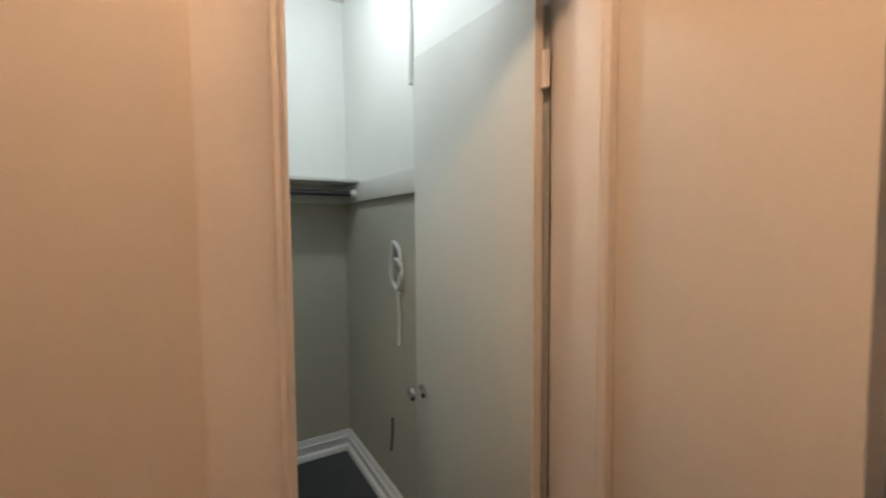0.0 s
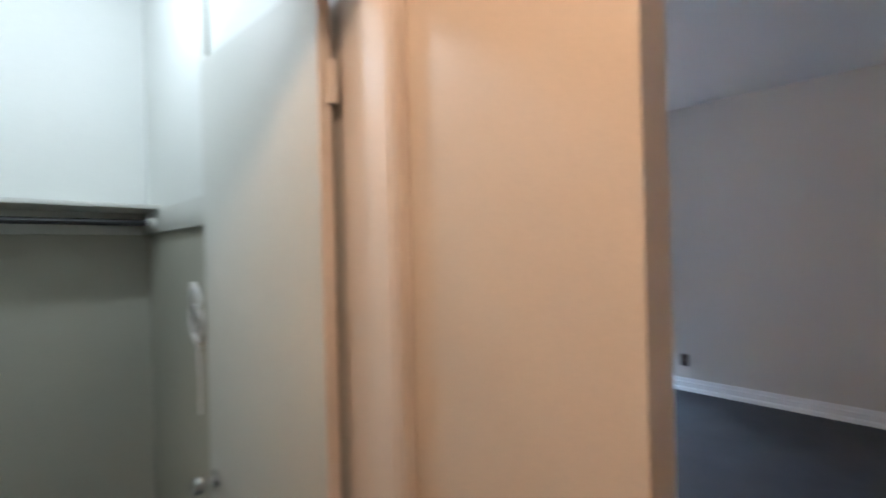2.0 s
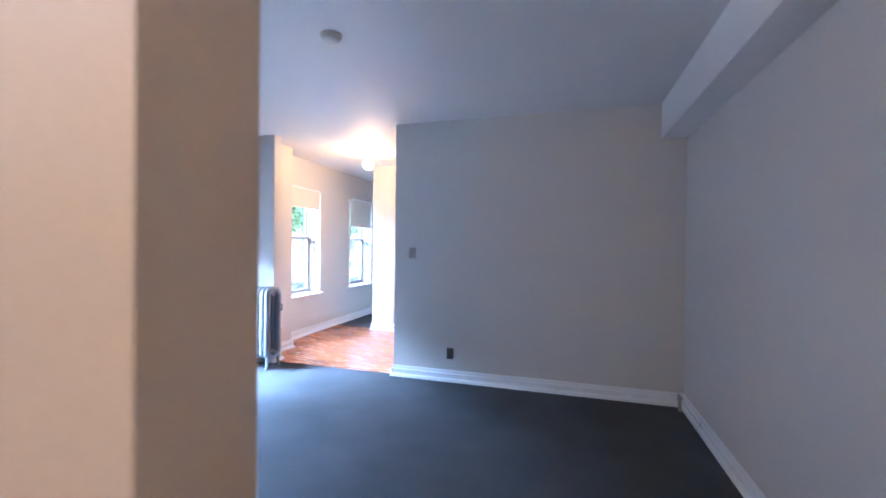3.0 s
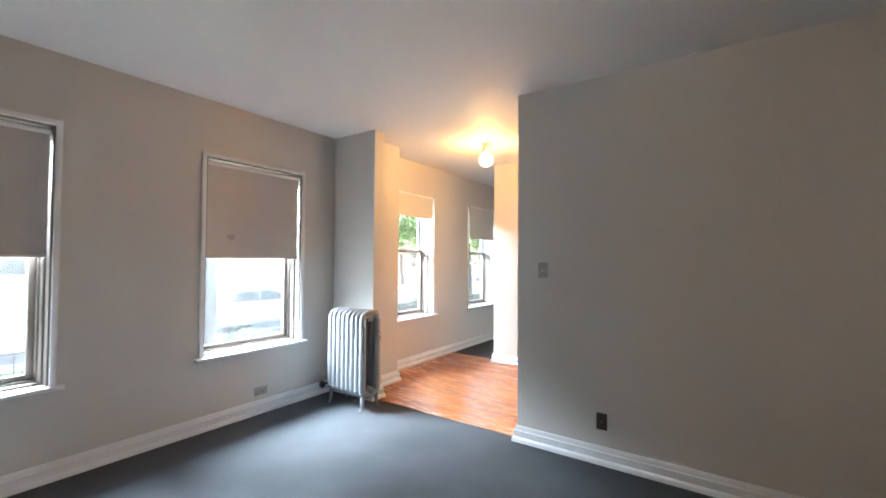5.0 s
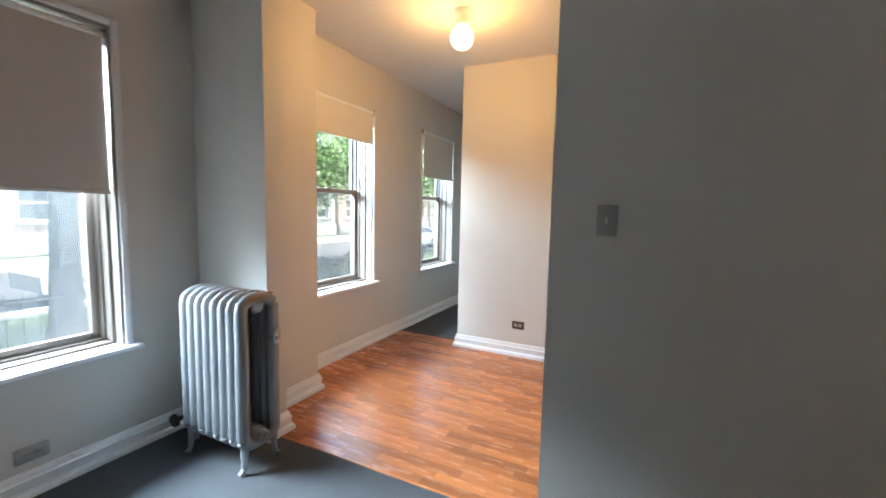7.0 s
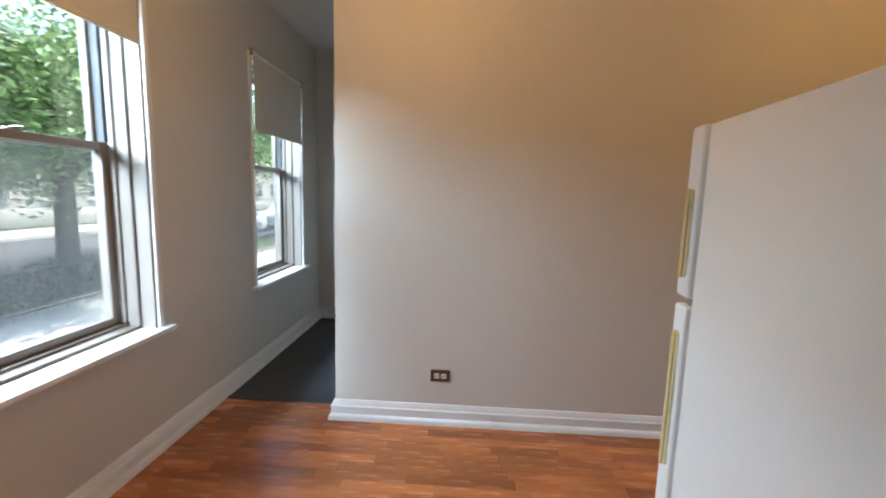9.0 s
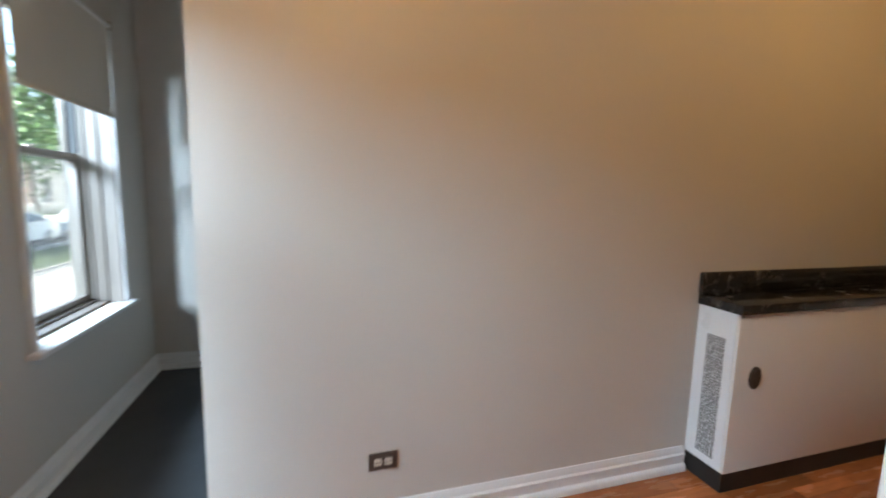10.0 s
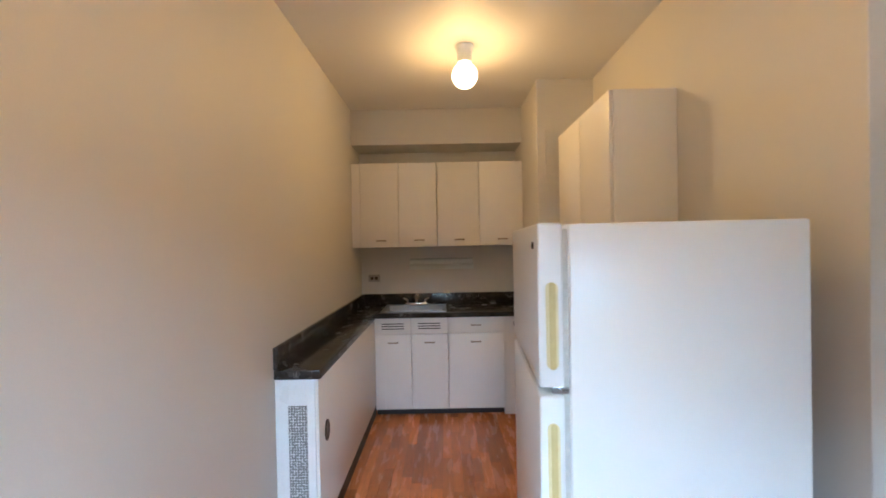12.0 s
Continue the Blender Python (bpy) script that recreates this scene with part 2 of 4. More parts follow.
def tube(bm, pts, radius, n=8):
    """A round bar along points; radius may be a list."""
    rs = radius if isinstance(radius, (list, tuple)) else [radius] * len(pts)
    pts = [Vector(p) for p in pts]
    rings = []
    for i, p in enumerate(pts):
        d = (pts[min(i + 1, len(pts) - 1)] - pts[max(i - 1, 0)]).normalized()
        u = d.orthogonal().normalized() if abs(d.z) > 0.95 else d.cross(Vector((0, 0, 1))).normalized()
        w = d.cross(u)
        rings.append([bm.verts.new(p + rs[i] * (math.cos(2 * math.pi * k / n) * u + math.sin(2 * math.pi * k / n) * w)) for k in range(n)])
    for a, b in zip(rings, rings[1:]):
        for k in range(n):
            bm.faces.new((a[k], a[(k + 1) % n], b[(k + 1) % n], b[k]))
    bm.faces.new(rings[0])
    bm.faces.new(rings[-1])
    bmesh.ops.recalc_face_normals(bm, faces=bm.faces[:])
    return bm


def sweep(bm, line, profile):
    """Sweeps a closed (out, z) profile along a level line of (x, y) points, mitred; 'out' goes to the line's left."""
    ps = [Vector((x, y)) for x, y in line]
    rings = []
    for i, p in enumerate(ps):
        ds = []
        if i > 0:
            ds.append((p - ps[i - 1]).normalized())
        if i < len(ps) - 1:
            ds.append((ps[i + 1] - p).normalized())
        ns = [Vector((-d.y, d.x)) for d in ds]
        m = sum(ns, Vector((0, 0))).normalized()
        m = m / max(m.dot(ns[0]), 0.2)
        rings.append([bm.verts.new((p.x + m.x * o, p.y + m.y * o, z)) for o, z in profile])
    k = len(profile)
    for a, b in zip(rings, rings[1:]):
        for j in range(k):
            bm.faces.new((a[j], a[(j + 1) % k], b[(j + 1) % k], b[j]))
    bm.faces.new(rings[0])
    bm.faces.new(rings[-1])
    bmesh.ops.recalc_face_normals(bm, faces=bm.faces[:])
    return bm


def smooth(ob, angle=40):
    for p in ob.data.polygons:
        p.use_smooth = True
    ob.data.set_sharp_from_angle(angle=radians(angle))
    return ob


def mesh_of(name, bm, mat):
    bmesh.ops.recalc_face_normals(bm, faces=bm.faces[:])
    me = bpy.data.meshes.new(name)
    bm.to_mesh(me)
    bm.free()
    me.materials.append(mat)
    return me


def thing(name, at, label, category, group="", kind=""):
    ob = new(name)
    ob.empty_display_size = 0.05
    ob.location = at
    return tagged(ob, label, category, group, kind)


def base_of(ob):
    p = Vector(ob.location)
    while ob.parent:
        ob = ob.parent
        p = p + ob.location
    return p


def part(name, bm, mat, parent, label="", round_=True):
    """Links a bmesh given in world places as one mesh under a thing or a part."""
    bmesh.ops.translate(bm, verts=bm.verts[:], vec=-base_of(parent))
    ob = new(name, mesh_of(name, bm, mat))
    ob.parent = parent
    if round_:
        smooth(ob)
    return tagged(ob, label)


def solid(name, bm, mat, label, category, kind="", group="", at=None):
    """A top-level thing that is one mesh."""
    if at:
        bmesh.ops.translate(bm, verts=bm.verts[:], vec=-Vector(at))
    ob = new(name, mesh_of(name, bm, mat))
    if at:
        ob.location = at
    smooth(ob)
    return tagged(ob, label, category, group, kind)


# ---- structure ----
H = 2.74
YS, YL = 0.0, 2.112          # living face of the partition with the switch; kitchen's long wall
WX, DX = 0.0, 0.065         # window walls: living room, dining nook


def wall(name, boxes, mat, label):
    bm = bmesh.new()
    for b in boxes:
        box(bm, *b)
    return solid(name, bm, mat, label, "wall", "structure")


# openings in the window walls: y from, y to, sill, head
WINDOWS = {
    "window_1": (WX, -3.225, -2.290, 0.60, 2.265, 1.415),
    "window_2": (WX, -1.357, -0.428, 0.60, 2.265, 1.415),
    "window_3": (DX, 0.885, 1.755, 0.64, 2.27, 1.985),
    "window_4": (DX, 2.750, 3.620, 0.64, 2.27, 1.763),
}


def pierced(x0, x1, y0, y1, holes):
    """Boxes of a wall along y with openings."""
    out, at = [], y0
    for a, b, lo, hi in holes:
        out += [(x0, x1, at, a, 0, H), (x0, x1, a, b, 0, lo), (x0, x1, a, b, hi, H)]
        at = b
    return out + [(x0, x1, at, y1, 0, H)]


wall("wall_living_windows", pierced(WX - 0.25, WX, -3.84, 0.0, [WINDOWS[k][1:5] for k in ("window_1", "window_2")]), WALL, "warm grey painted plaster wall with two windows")
wall("wall_dining_windows", pierced(DX - 0.25, DX, 0.66, 4.06, [WINDOWS[k][1:5] for k in ("window_3", "window_4")]), WALL, "warm grey painted wall with two windows")
wall("wall_pier", [(-0.3, 0.6, 0.0, 0.13, 0, H), (-0.3, 0.36, 0.13, 0.66, 0, H)], WALL, "stepped painted pier beside the radiator")
wall("wall_switch", [(2.177, 5.18, YS, 0.125, 0, H)], WALL, "warm grey painted partition with light switch")
wall("wall_living_right", [(5.0, 5.15, -3.95, YS, 0, H)], WALL, "warm grey painted living room wall")
wall("wall_partition_hall", [(3.20, 3.693, -3.957, -3.84, 0, H), (3.079, 3.20, -3.957, -3.84, 0, H)], HALLWALL, "cream painted partition between hall and living room")
wall("wall_living_rear", [(-0.3, 3.079, -4.0, -3.84, 0, H)], WALL, "plain warm grey rear wall of the living room")
wall("wall_lavender", [(0.865, 5.33, YL, 2.262, 0, H)], WALL, "long warm grey painted kitchen wall")
wall("wall_kitchen_back", [(5.18, 5.33, -0.0, YL, 0, H)], WALL, "painted kitchen back wall")
wall("wall_far", [(-0.3, 2.65, 4.06, 4.20, 0, H)], WALL, "painted end wall of the far carpeted room")
wall("wall_far_side", [(2.50, 2.65, 2.262, 4.06, 0, H)], WALL, "plain painted side wall of the far room")
wall("kitchen_column", [(4.2, 5.18, 0.125, 0.555, 0, H)], WALL, "painted boxed-in column in the kitchen corner")
wall("kitchen_soffit", [(4.827, 5.18, 0.555, YL, 2.42, H)], WALL, "painted soffit above the kitchen cabinets")
solid("ceiling_beam", boxed(4.79, 5.0, -3.95, YS, 2.42, H), BEAM, "white boxed ceiling beam along the wall", "beam", "structure")
# hall and closet
DOOR_Y0, DOOR_Y1, DOOR_H = -4.715, -3.99, 2.045
wall("wall_closet_front", [(3.08, 3.23, -5.40, DOOR_Y0, 0, H), (3.08, 3.23, DOOR_Y0, DOOR_Y1, DOOR_H, H), (3.08, 3.20, DOOR_Y1, -3.957, 0, H)], HALLWALL, "cream painted hall wall with closet doorway")
wall("wall_hall_left", [(3.23, 6.3, -5.37, -5.225, 0, H)], HALLWALL, "cream painted hall side wall")
wall("wall_hall_end", [(6.3, 6.45, -5.27, -3.8, 0, H)], HALLWALL, "cream painted hall end wall")
wall("wall_hall_right", [(5.15, 6.3, -3.95, -3.8, 0, H)], HALLWALL, "cream painted hall wall")
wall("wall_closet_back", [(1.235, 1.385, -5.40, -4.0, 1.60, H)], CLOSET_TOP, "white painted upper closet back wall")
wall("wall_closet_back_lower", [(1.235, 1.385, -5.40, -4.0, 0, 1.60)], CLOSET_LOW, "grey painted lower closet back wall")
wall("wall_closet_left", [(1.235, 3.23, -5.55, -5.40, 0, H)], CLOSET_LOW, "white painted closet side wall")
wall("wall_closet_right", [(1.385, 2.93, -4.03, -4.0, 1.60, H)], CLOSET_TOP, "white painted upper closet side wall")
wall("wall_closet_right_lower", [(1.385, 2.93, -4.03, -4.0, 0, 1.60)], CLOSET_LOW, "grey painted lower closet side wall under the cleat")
wall("wall_closet_inside", [(3.072, 3.08, -5.40, DOOR_Y0, 0, H), (3.072, 3.08, DOOR_Y0, DOOR_Y1, DOOR_H, H)], CLOSET, "white painted inner face of the closet wall")
solid("ceiling", boxed(-0.3, 6.45, -5.55, 4.2, H, H + 0.2), CEILING, "painted plaster ceiling", "ceiling", "structure")
solid("closet_conduit", tube(bmesh.new(), [(2.32, -4.04, 1.99), (2.32, -4.04, H)], 0.011), CLOSET, "painted vertical conduit on the closet wall", "conduit")

# floors
solid("floor_living", boxed(-0.3, 5.15, -3.9, 0.055, -0.2, 0.0), CARPET, "blue-grey low pile carpet", "carpet", "structure")
solid("floor_hall", boxed(0.9, 6.45, -5.55, -3.9, -0.2, 0.0), CARPET, "dark blue-grey carpet in hall and closet", "carpet", "structure")
solid("floor_far_room", boxed(-0.3, 2.65, 2.275, 4.2, -0.2, 0.0), CARPET, "dark blue-grey carpet in the far room", "carpet", "structure")
wood_floor = solid("floor", boxed(-0.3, 5.33, 0.055, 2.275, -0.2, -0.004), UNDER, "orange-brown laminate strip floor", "floor", "structure")
solid("threshold_strip", sweep(bmesh.new(), [(0.06, 2.275), (0.9, 2.275)], [(-0.018, 0), (0.018, 0), (0.012, 0.006), (-0.012, 0.006)]), TRACK, "dark metal threshold strip between laminate and carpet", "threshold", "structure")
solid("carpet_edge_strip", sweep(bmesh.new(), [(0.6, 0.055), (2.17, 0.055)], [(-0.008, 0), (0.008, 0), (0.005, 0.004), (-0.005, 0.004)]), WOOD, "thin wooden strip between carpet and laminate", "threshold", "structure")

# baseboards
BASE = [(0, 0), (0.036, 0), (0.035, 0.022), (0.028, 0.034), (0.020, 0.038), (0.020, 0.072), (0.024, 0.075), (0.024, 0.084), (0.015, 0.090), (0.013, 0.104), (0.006, 0.120), (0, 0.120)]


def baseboard(line, label="white moulded baseboard", mat=TRIM):
    return solid("baseboard", sweep(bmesh.new(), line, BASE), mat, label, "baseboard", "structure")


baseboard([(2.5, 4.06), (DX, 4.06), (DX, 0.66), (0.36, 0.66), (0.36, 0.13), (0.6, 0.13), (0.6, 0.0), (0.0, 0.0), (0.0, -3.84), (3.69, -3.84)])
baseboard([(5.0, -3.84), (5.0, 0.0), (2.177, 0.0), (2.177, 0.125), (2.40, 0.125)])
baseboard([(3.02, YL), (0.865, YL), (0.865, 2.262), (2.5, 2.262)])
baseboard([(2.45, -4.03), (1.385, -4.03), (1.385, -5.4)], "white moulded closet baseboard")


# ---- windows ----
def window(name, x, y0, y1, lo, hi, label):
    w = thing(name, (x, (y0 + y1) / 2, lo), label, "window", kind="structure")
    t = 0.034
    # narrow white casing with a rounded edge
    bm = bmesh.new()
    for a, b, c, d in ((y0 - t, y0, lo, hi + t), (y1, y1 + t, lo, hi + t), (y0, y1, hi, hi + t)):
        box(bm, x - 0.004, x + 0.013, a, b, c, d, bevel=0.004)
    part("casing", bm, TRIM, w, "glossy white casing")
    # lining of the reveal
    bm = bmesh.new()
    for a, b, c, d in ((y0, y0 + 0.012, lo, hi), (y1 - 0.012, y1, lo, hi), (y0 + 0.012, y1 - 0.012, hi - 0.012, hi)):
        box(bm, x - 0.10, x - 0.002, a, b, c, d)
    part("jamb_lining", bm, SASH, w, "taupe jamb lining", round_=False)
    part("window_sill", boxed(x - 0.005, x + 0.055, y0 - t - 0.035, y1 + t + 0.035, lo - 0.026, lo, bevel=0.007), TRIM, w, "white painted stool")
    part("inner_sill", boxed(x - 0.14, x - 0.0052, y0, y1, lo - 0.026, lo - 0.001), TRIM, w, round_=False)
    # fixed frame, stepped
    bm = bmesh.new()
    a, b, c, d = y0 + 0.012, y1 - 0.012, lo, hi - 0.012
    for x0, x1, s in ((x - 0.135, x - 0.075, 0.014), (x - 0.246, x - 0.135, 0.026)):
        box(bm, x0, x1, a, a + s, c, d, bevel=0.003)
        box(bm, x0, x1, b - s, b, c, d, bevel=0.003)
        box(bm, x0, x1, a + s, b - s, d - s, d, bevel=0.003)
        box(bm, x0, x1, a + s, b - s, c, c + s, bevel=0.003)
    part("window_frame", bm, SASH, w, "taupe vinyl frame")
    mid = lo + 0.885
    a, b, c, d = a + 0.027, b - 0.027, c + 0.027, d - 0.027
    for sname, xs, z0, z1, s in (("lower_sash", x - 0.200, c, mid + 0.02, 0.036), ("upper_sash", x - 0.240, mid - 0.02, d, 0.030)):
        bm = bmesh.new()
        box(bm, xs, xs + 0.034, a, a + s, z0, z1, bevel=0.004)
        box(bm, xs, xs + 0.034, b - s, b, z0, z1, bevel=0.004)
        box(bm, xs, xs + 0.034, a + s, b - s, z0, z0 + (s if sname[0] == "l" else 0.034), bevel=0.004)
        box(bm, xs, xs + 0.034, a + s, b - s, z1 - 0.036, z1, bevel=0.004)
        sash = part(sname, bm, SASH, w)
        pane = part("pane", boxed(xs + 0.014, xs + 0.020, a + s - 0.004, b - s + 0.004, z0 + 0.03, z1 - 0.03), GLASS, sash, "clear glass pane", round_=False)
        pane.visible_shadow = False
    screen = part("insect_screen", boxed(x - 0.2435, x - 0.2425, a, b, c, mid - 0.02), SCREEN, w, "fine grey insect screen", round_=False)
    screen.visible_shadow = False
    bm = bmesh.new()
    for e in (a - 0.001, b - 0.013):
        box(bm, x - 0.205, x - 0.165, e, e + 0.014, mid + 0.025, d)
    part("sash_track", bm, TRACK, w, "dark empty sash track", round_=False)
    bm = bmesh.new()
    cy = (a + b) / 2
    box(bm, x - 0.195, x - 0.173, cy - 0.03, cy + 0.03, mid + 0.02, mid + 0.028, bevel=0.003)
    tube(bm, [(x - 0.184, cy, mid + 0.03), (x - 0.180, cy + 0.035, mid + 0.036)], 0.006)
    part("sash_lock", bm, BRASSY, w, "small metal sash lock")
    return w


def roller_shade(x, y0, y1, top, bottom, mat, label, inside=True):
    xs = x - 0.03 if inside else x + 0.028
    s = thing("roller_shade", (xs, (y0 + y1) / 2, bottom), label, "window shade", "roller shades at the windows")
    part("roller", lathe(bmesh.new(), [(0.017, y0), (0.019, y0 + 0.01), (0.019, y1 - 0.01), (0.017, y1)], (xs - 0.012, 0, top - 0.03), "Y", 16), TRIM, s, "white shade roller")
    bm = bmesh.new()
    n = 12
    grid = []
    for i in range(n + 1):
        y = y0 + 0.012 + (y1 - y0 - 0.024) * i / n
        col = []
        for k in range(9):
            z = top - 0.025 - (top - 0.025 - bottom - 0.02) * k / 8
            col.append((xs + 0.003 * math.sin(i * 1.3 + k * 0.4) * k / 8, y, z))
        grid.append(col)
    for off in (0.0, -0.0015):
        vs = [[bm.verts.new((p[0] + off, p[1], p[2])) for p in col] for col in grid]
        for i in range(n):
            for k in range(8):
                bm.faces.new((vs[i][k], vs[i + 1][k], vs[i + 1][k + 1], vs[i][k + 1]))
    part("cloth", bm, mat, s)
    part("hem_bar", boxed(xs - 0.006, xs + 0.006, y0 + 0.01, y1 - 0.01, bottom, bottom + 0.024, bevel=0.004), mat, s)
    for e in (y0 - 0.008, y1 + 0.002):
        part("bracket", boxed(xs - 0.03, xs + 0.008, e, e + 0.006, top - 0.055, top - 0.004), BRASSY, s, "small metal bracket", round_=False)
    return s


for key, (x, y0, y1, lo, hi, low) in WINDOWS.items():
    window(key, x, y0, y1, lo, hi, "double-hung taupe vinyl window with white casing and stool")
    if x == WX:
        sh = roller_shade(x, y0 + 0.009, y1 - 0.009, hi - 0.014, low, SHADE, "grey-beige roller shade pulled half way down" + (" with a brown smudge" if key == "window_2" else ""))
        if key == "window_2":
            bm = bmesh.new()
            ring = [bm.verts.new((x - 0.0245, -1.13 + (0.038 + 0.012 * math.sin(k * 2.1)) * math.cos(k * 0.45), 1.60 + (0.028 + 0.008 * math.cos(k * 3.3)) * math.sin(k * 0.45))) for k in range(14)]
            bm.faces.new(ring)
            part("smudge", bm, STAIN, sh, "brown smudge on the cloth", round_=False)
    else:
        roller_shade(x, y0 - 0.02, y1 - 0.03, hi + 0.05, low, SHADE_PALE, "pale roller shade pulled part way down" if key == "window_3" else "pale grey roller shade drawn down a third", inside=False)


# ---- ceiling lamps, detector, plates ----
def globe_lamp(x, y, mat, label, low=2.51):
    g = thing("ceiling_lamp", (x, y, H), label, "ceiling lamp", "bare globe ceiling lamps")
    part("canopy", lathe(bmesh.new(), [(0.058, H), (0.058, H - 0.014), (0.050, H - 0.022), (0.046, H - 0.05), (0.046, H - 0.075), (0.044, H - 0.105)], (x, y, 0)), TRIM, g, "white porcelain lampholder")
    prof = [(0.03, low + 0.128)] + [(max(0.002, 0.081 * math.sin(a)), low + 0.045 + 0.081 * math.cos(a)) for a in [0.42 + (math.pi - 0.43) * i / 14 for i in range(15)]]
    globe = part("globe", lathe(bmesh.new(), prof, (x, y, 0)), mat, g, "lit opal glass globe")
    globe.visible_shadow = False
    return g


globe_lamp(1.30, 1.07, GLOBE_WARM, "bare white globe ceiling lamp, lit warm")
globe_lamp(3.65, 1.13, GLOBE_WARM, "bare white globe ceiling lamp, lit warm")
globe_lamp(3.90, -4.95, GLOBE_WARM, "white globe hall ceiling lamp, lit warm")
globe_lamp(2.31, -4.53, GLOBE_COOL, "white globe closet ceiling lamp, lit cool")

det = thing("smoke_detector", (2.54, -1.88, H), "small white round smoke detector on the ceiling", "smoke detector")
part("body", lathe(bmesh.new(), [(0.062, H), (0.062, H - 0.012), (0.055, H - 0.028), (0.042, H - 0.040), (0.012, H - 0.042)], (2.54, -1.88, 0)), PLASTIC, det)
part("base_plate", lathe(bmesh.new(), [(0.07, H), (0.07, H - 0.006)], (2.54, -1.88, 0)), PLASTIC, det)


def plate(name, at, face, wide, tall, plate_mat, insert_mat, label, sockets=2, across=False, toggle=False):
    """A wall plate; face is the direction it looks: +x, -x or -y."""
    p = thing(name, at, label, "switch" if toggle else "outlet")

    def put(u0, u1, z0, z1, d0, d1, bev=0.002):
        bm = bmesh.new()
        if face == "-y":
            box(bm, at[0] + u0, at[0] + u1, at[1] - d1, at[1] - d0, at[2] + z0, at[2] + z1, bevel=bev)
        elif face == "+x":
            box(bm, at[0] + d0, at[0] + d1, at[1] + u0, at[1] + u1, at[2] + z0, at[2] + z1, bevel=bev)
        else:
            box(bm, at[0] - d1, at[0] - d0, at[1] + u0, at[1] + u1, at[2] + z0, at[2] + z1, bevel=bev)
        return bm

    part("cover_plate", put(-wide / 2, wide / 2, -tall / 2, tall / 2, -0.003, 0.006, 0.003), plate_mat, p)
    if toggle:
        part("toggle", put(-0.005, 0.005, -0.012, 0.012, 0.004, 0.018), insert_mat, p, "small toggle")
    else:
        for s in (-1, 1):
            c, z = (s * 0.021, 0) if across else (0, s * 0.021)
            sock = part("socket", put(c - 0.015, c + 0.015, z - 0.015, z + 0.015, 0.004, 0.009, 0.004), insert_mat, p)
            for q in (-0.006, 0.006):
                part("slot", put(c + q - 0.0015, c + q + 0.0015, z - 0.005, z + 0.005, 0.0085, 0.0098, 0), DARK, sock, round_=False)
    for s in ((-1, 1) if toggle else (0,)):
        part("screw", put(-0.0035, 0.0035, s * 0.03 - 0.0035, s * 0.03 + 0.0035, 0.005, 0.0085, 0.001), BRASSY, p)
    return p


plate("light_switch", (2.384, YS, 1.343), "-y", 0.072, 0.115, PLATE, PLASTIC, "single toggle switch with steel cover plate on the wall", toggle=True)
plate("wall_outlet", (2.815, YS, 0.292), "-y", 0.072, 0.115, BROWN, BROWN, "brown double wall outlet above the baseboard")
plate("wall_outlet", (1.49, YL, 0.297), "-y", 0.115, 0.072, BROWN, PLASTIC, "horizontal double outlet, brown plate with ivory sockets", across=True)
plate("wall_outlet", (WX, -0.835, 0.20), "+x", 0.125, 0.075, PLATE, PLATE, "horizontal steel-plated outlet above the baseboard", across=True)
plate("wall_outlet", (5.18, 1.985, 1.175), "-x", 0.115, 0.072, PLATE, BROWN, "horizontal steel-plated outlet above the backsplash", across=True)
v = thing("pipe_valve", (4.93, -0.12, 0.0), "small metal pipe stub in the corner by the baseboard", "pipe")
part("stub", tube(bmesh.new(), [(4.94, -0.13, 0), (4.94, -0.13, 0.10), (4.94, -0.09, 0.13)], 0.014), PLATE, v)
part("cap", lathe(bmesh.new(), [(0.02, 0.10), (0.024, 0.112), (0.02, 0.124)], (4.94, -0.13, 0)), PLATE, v)


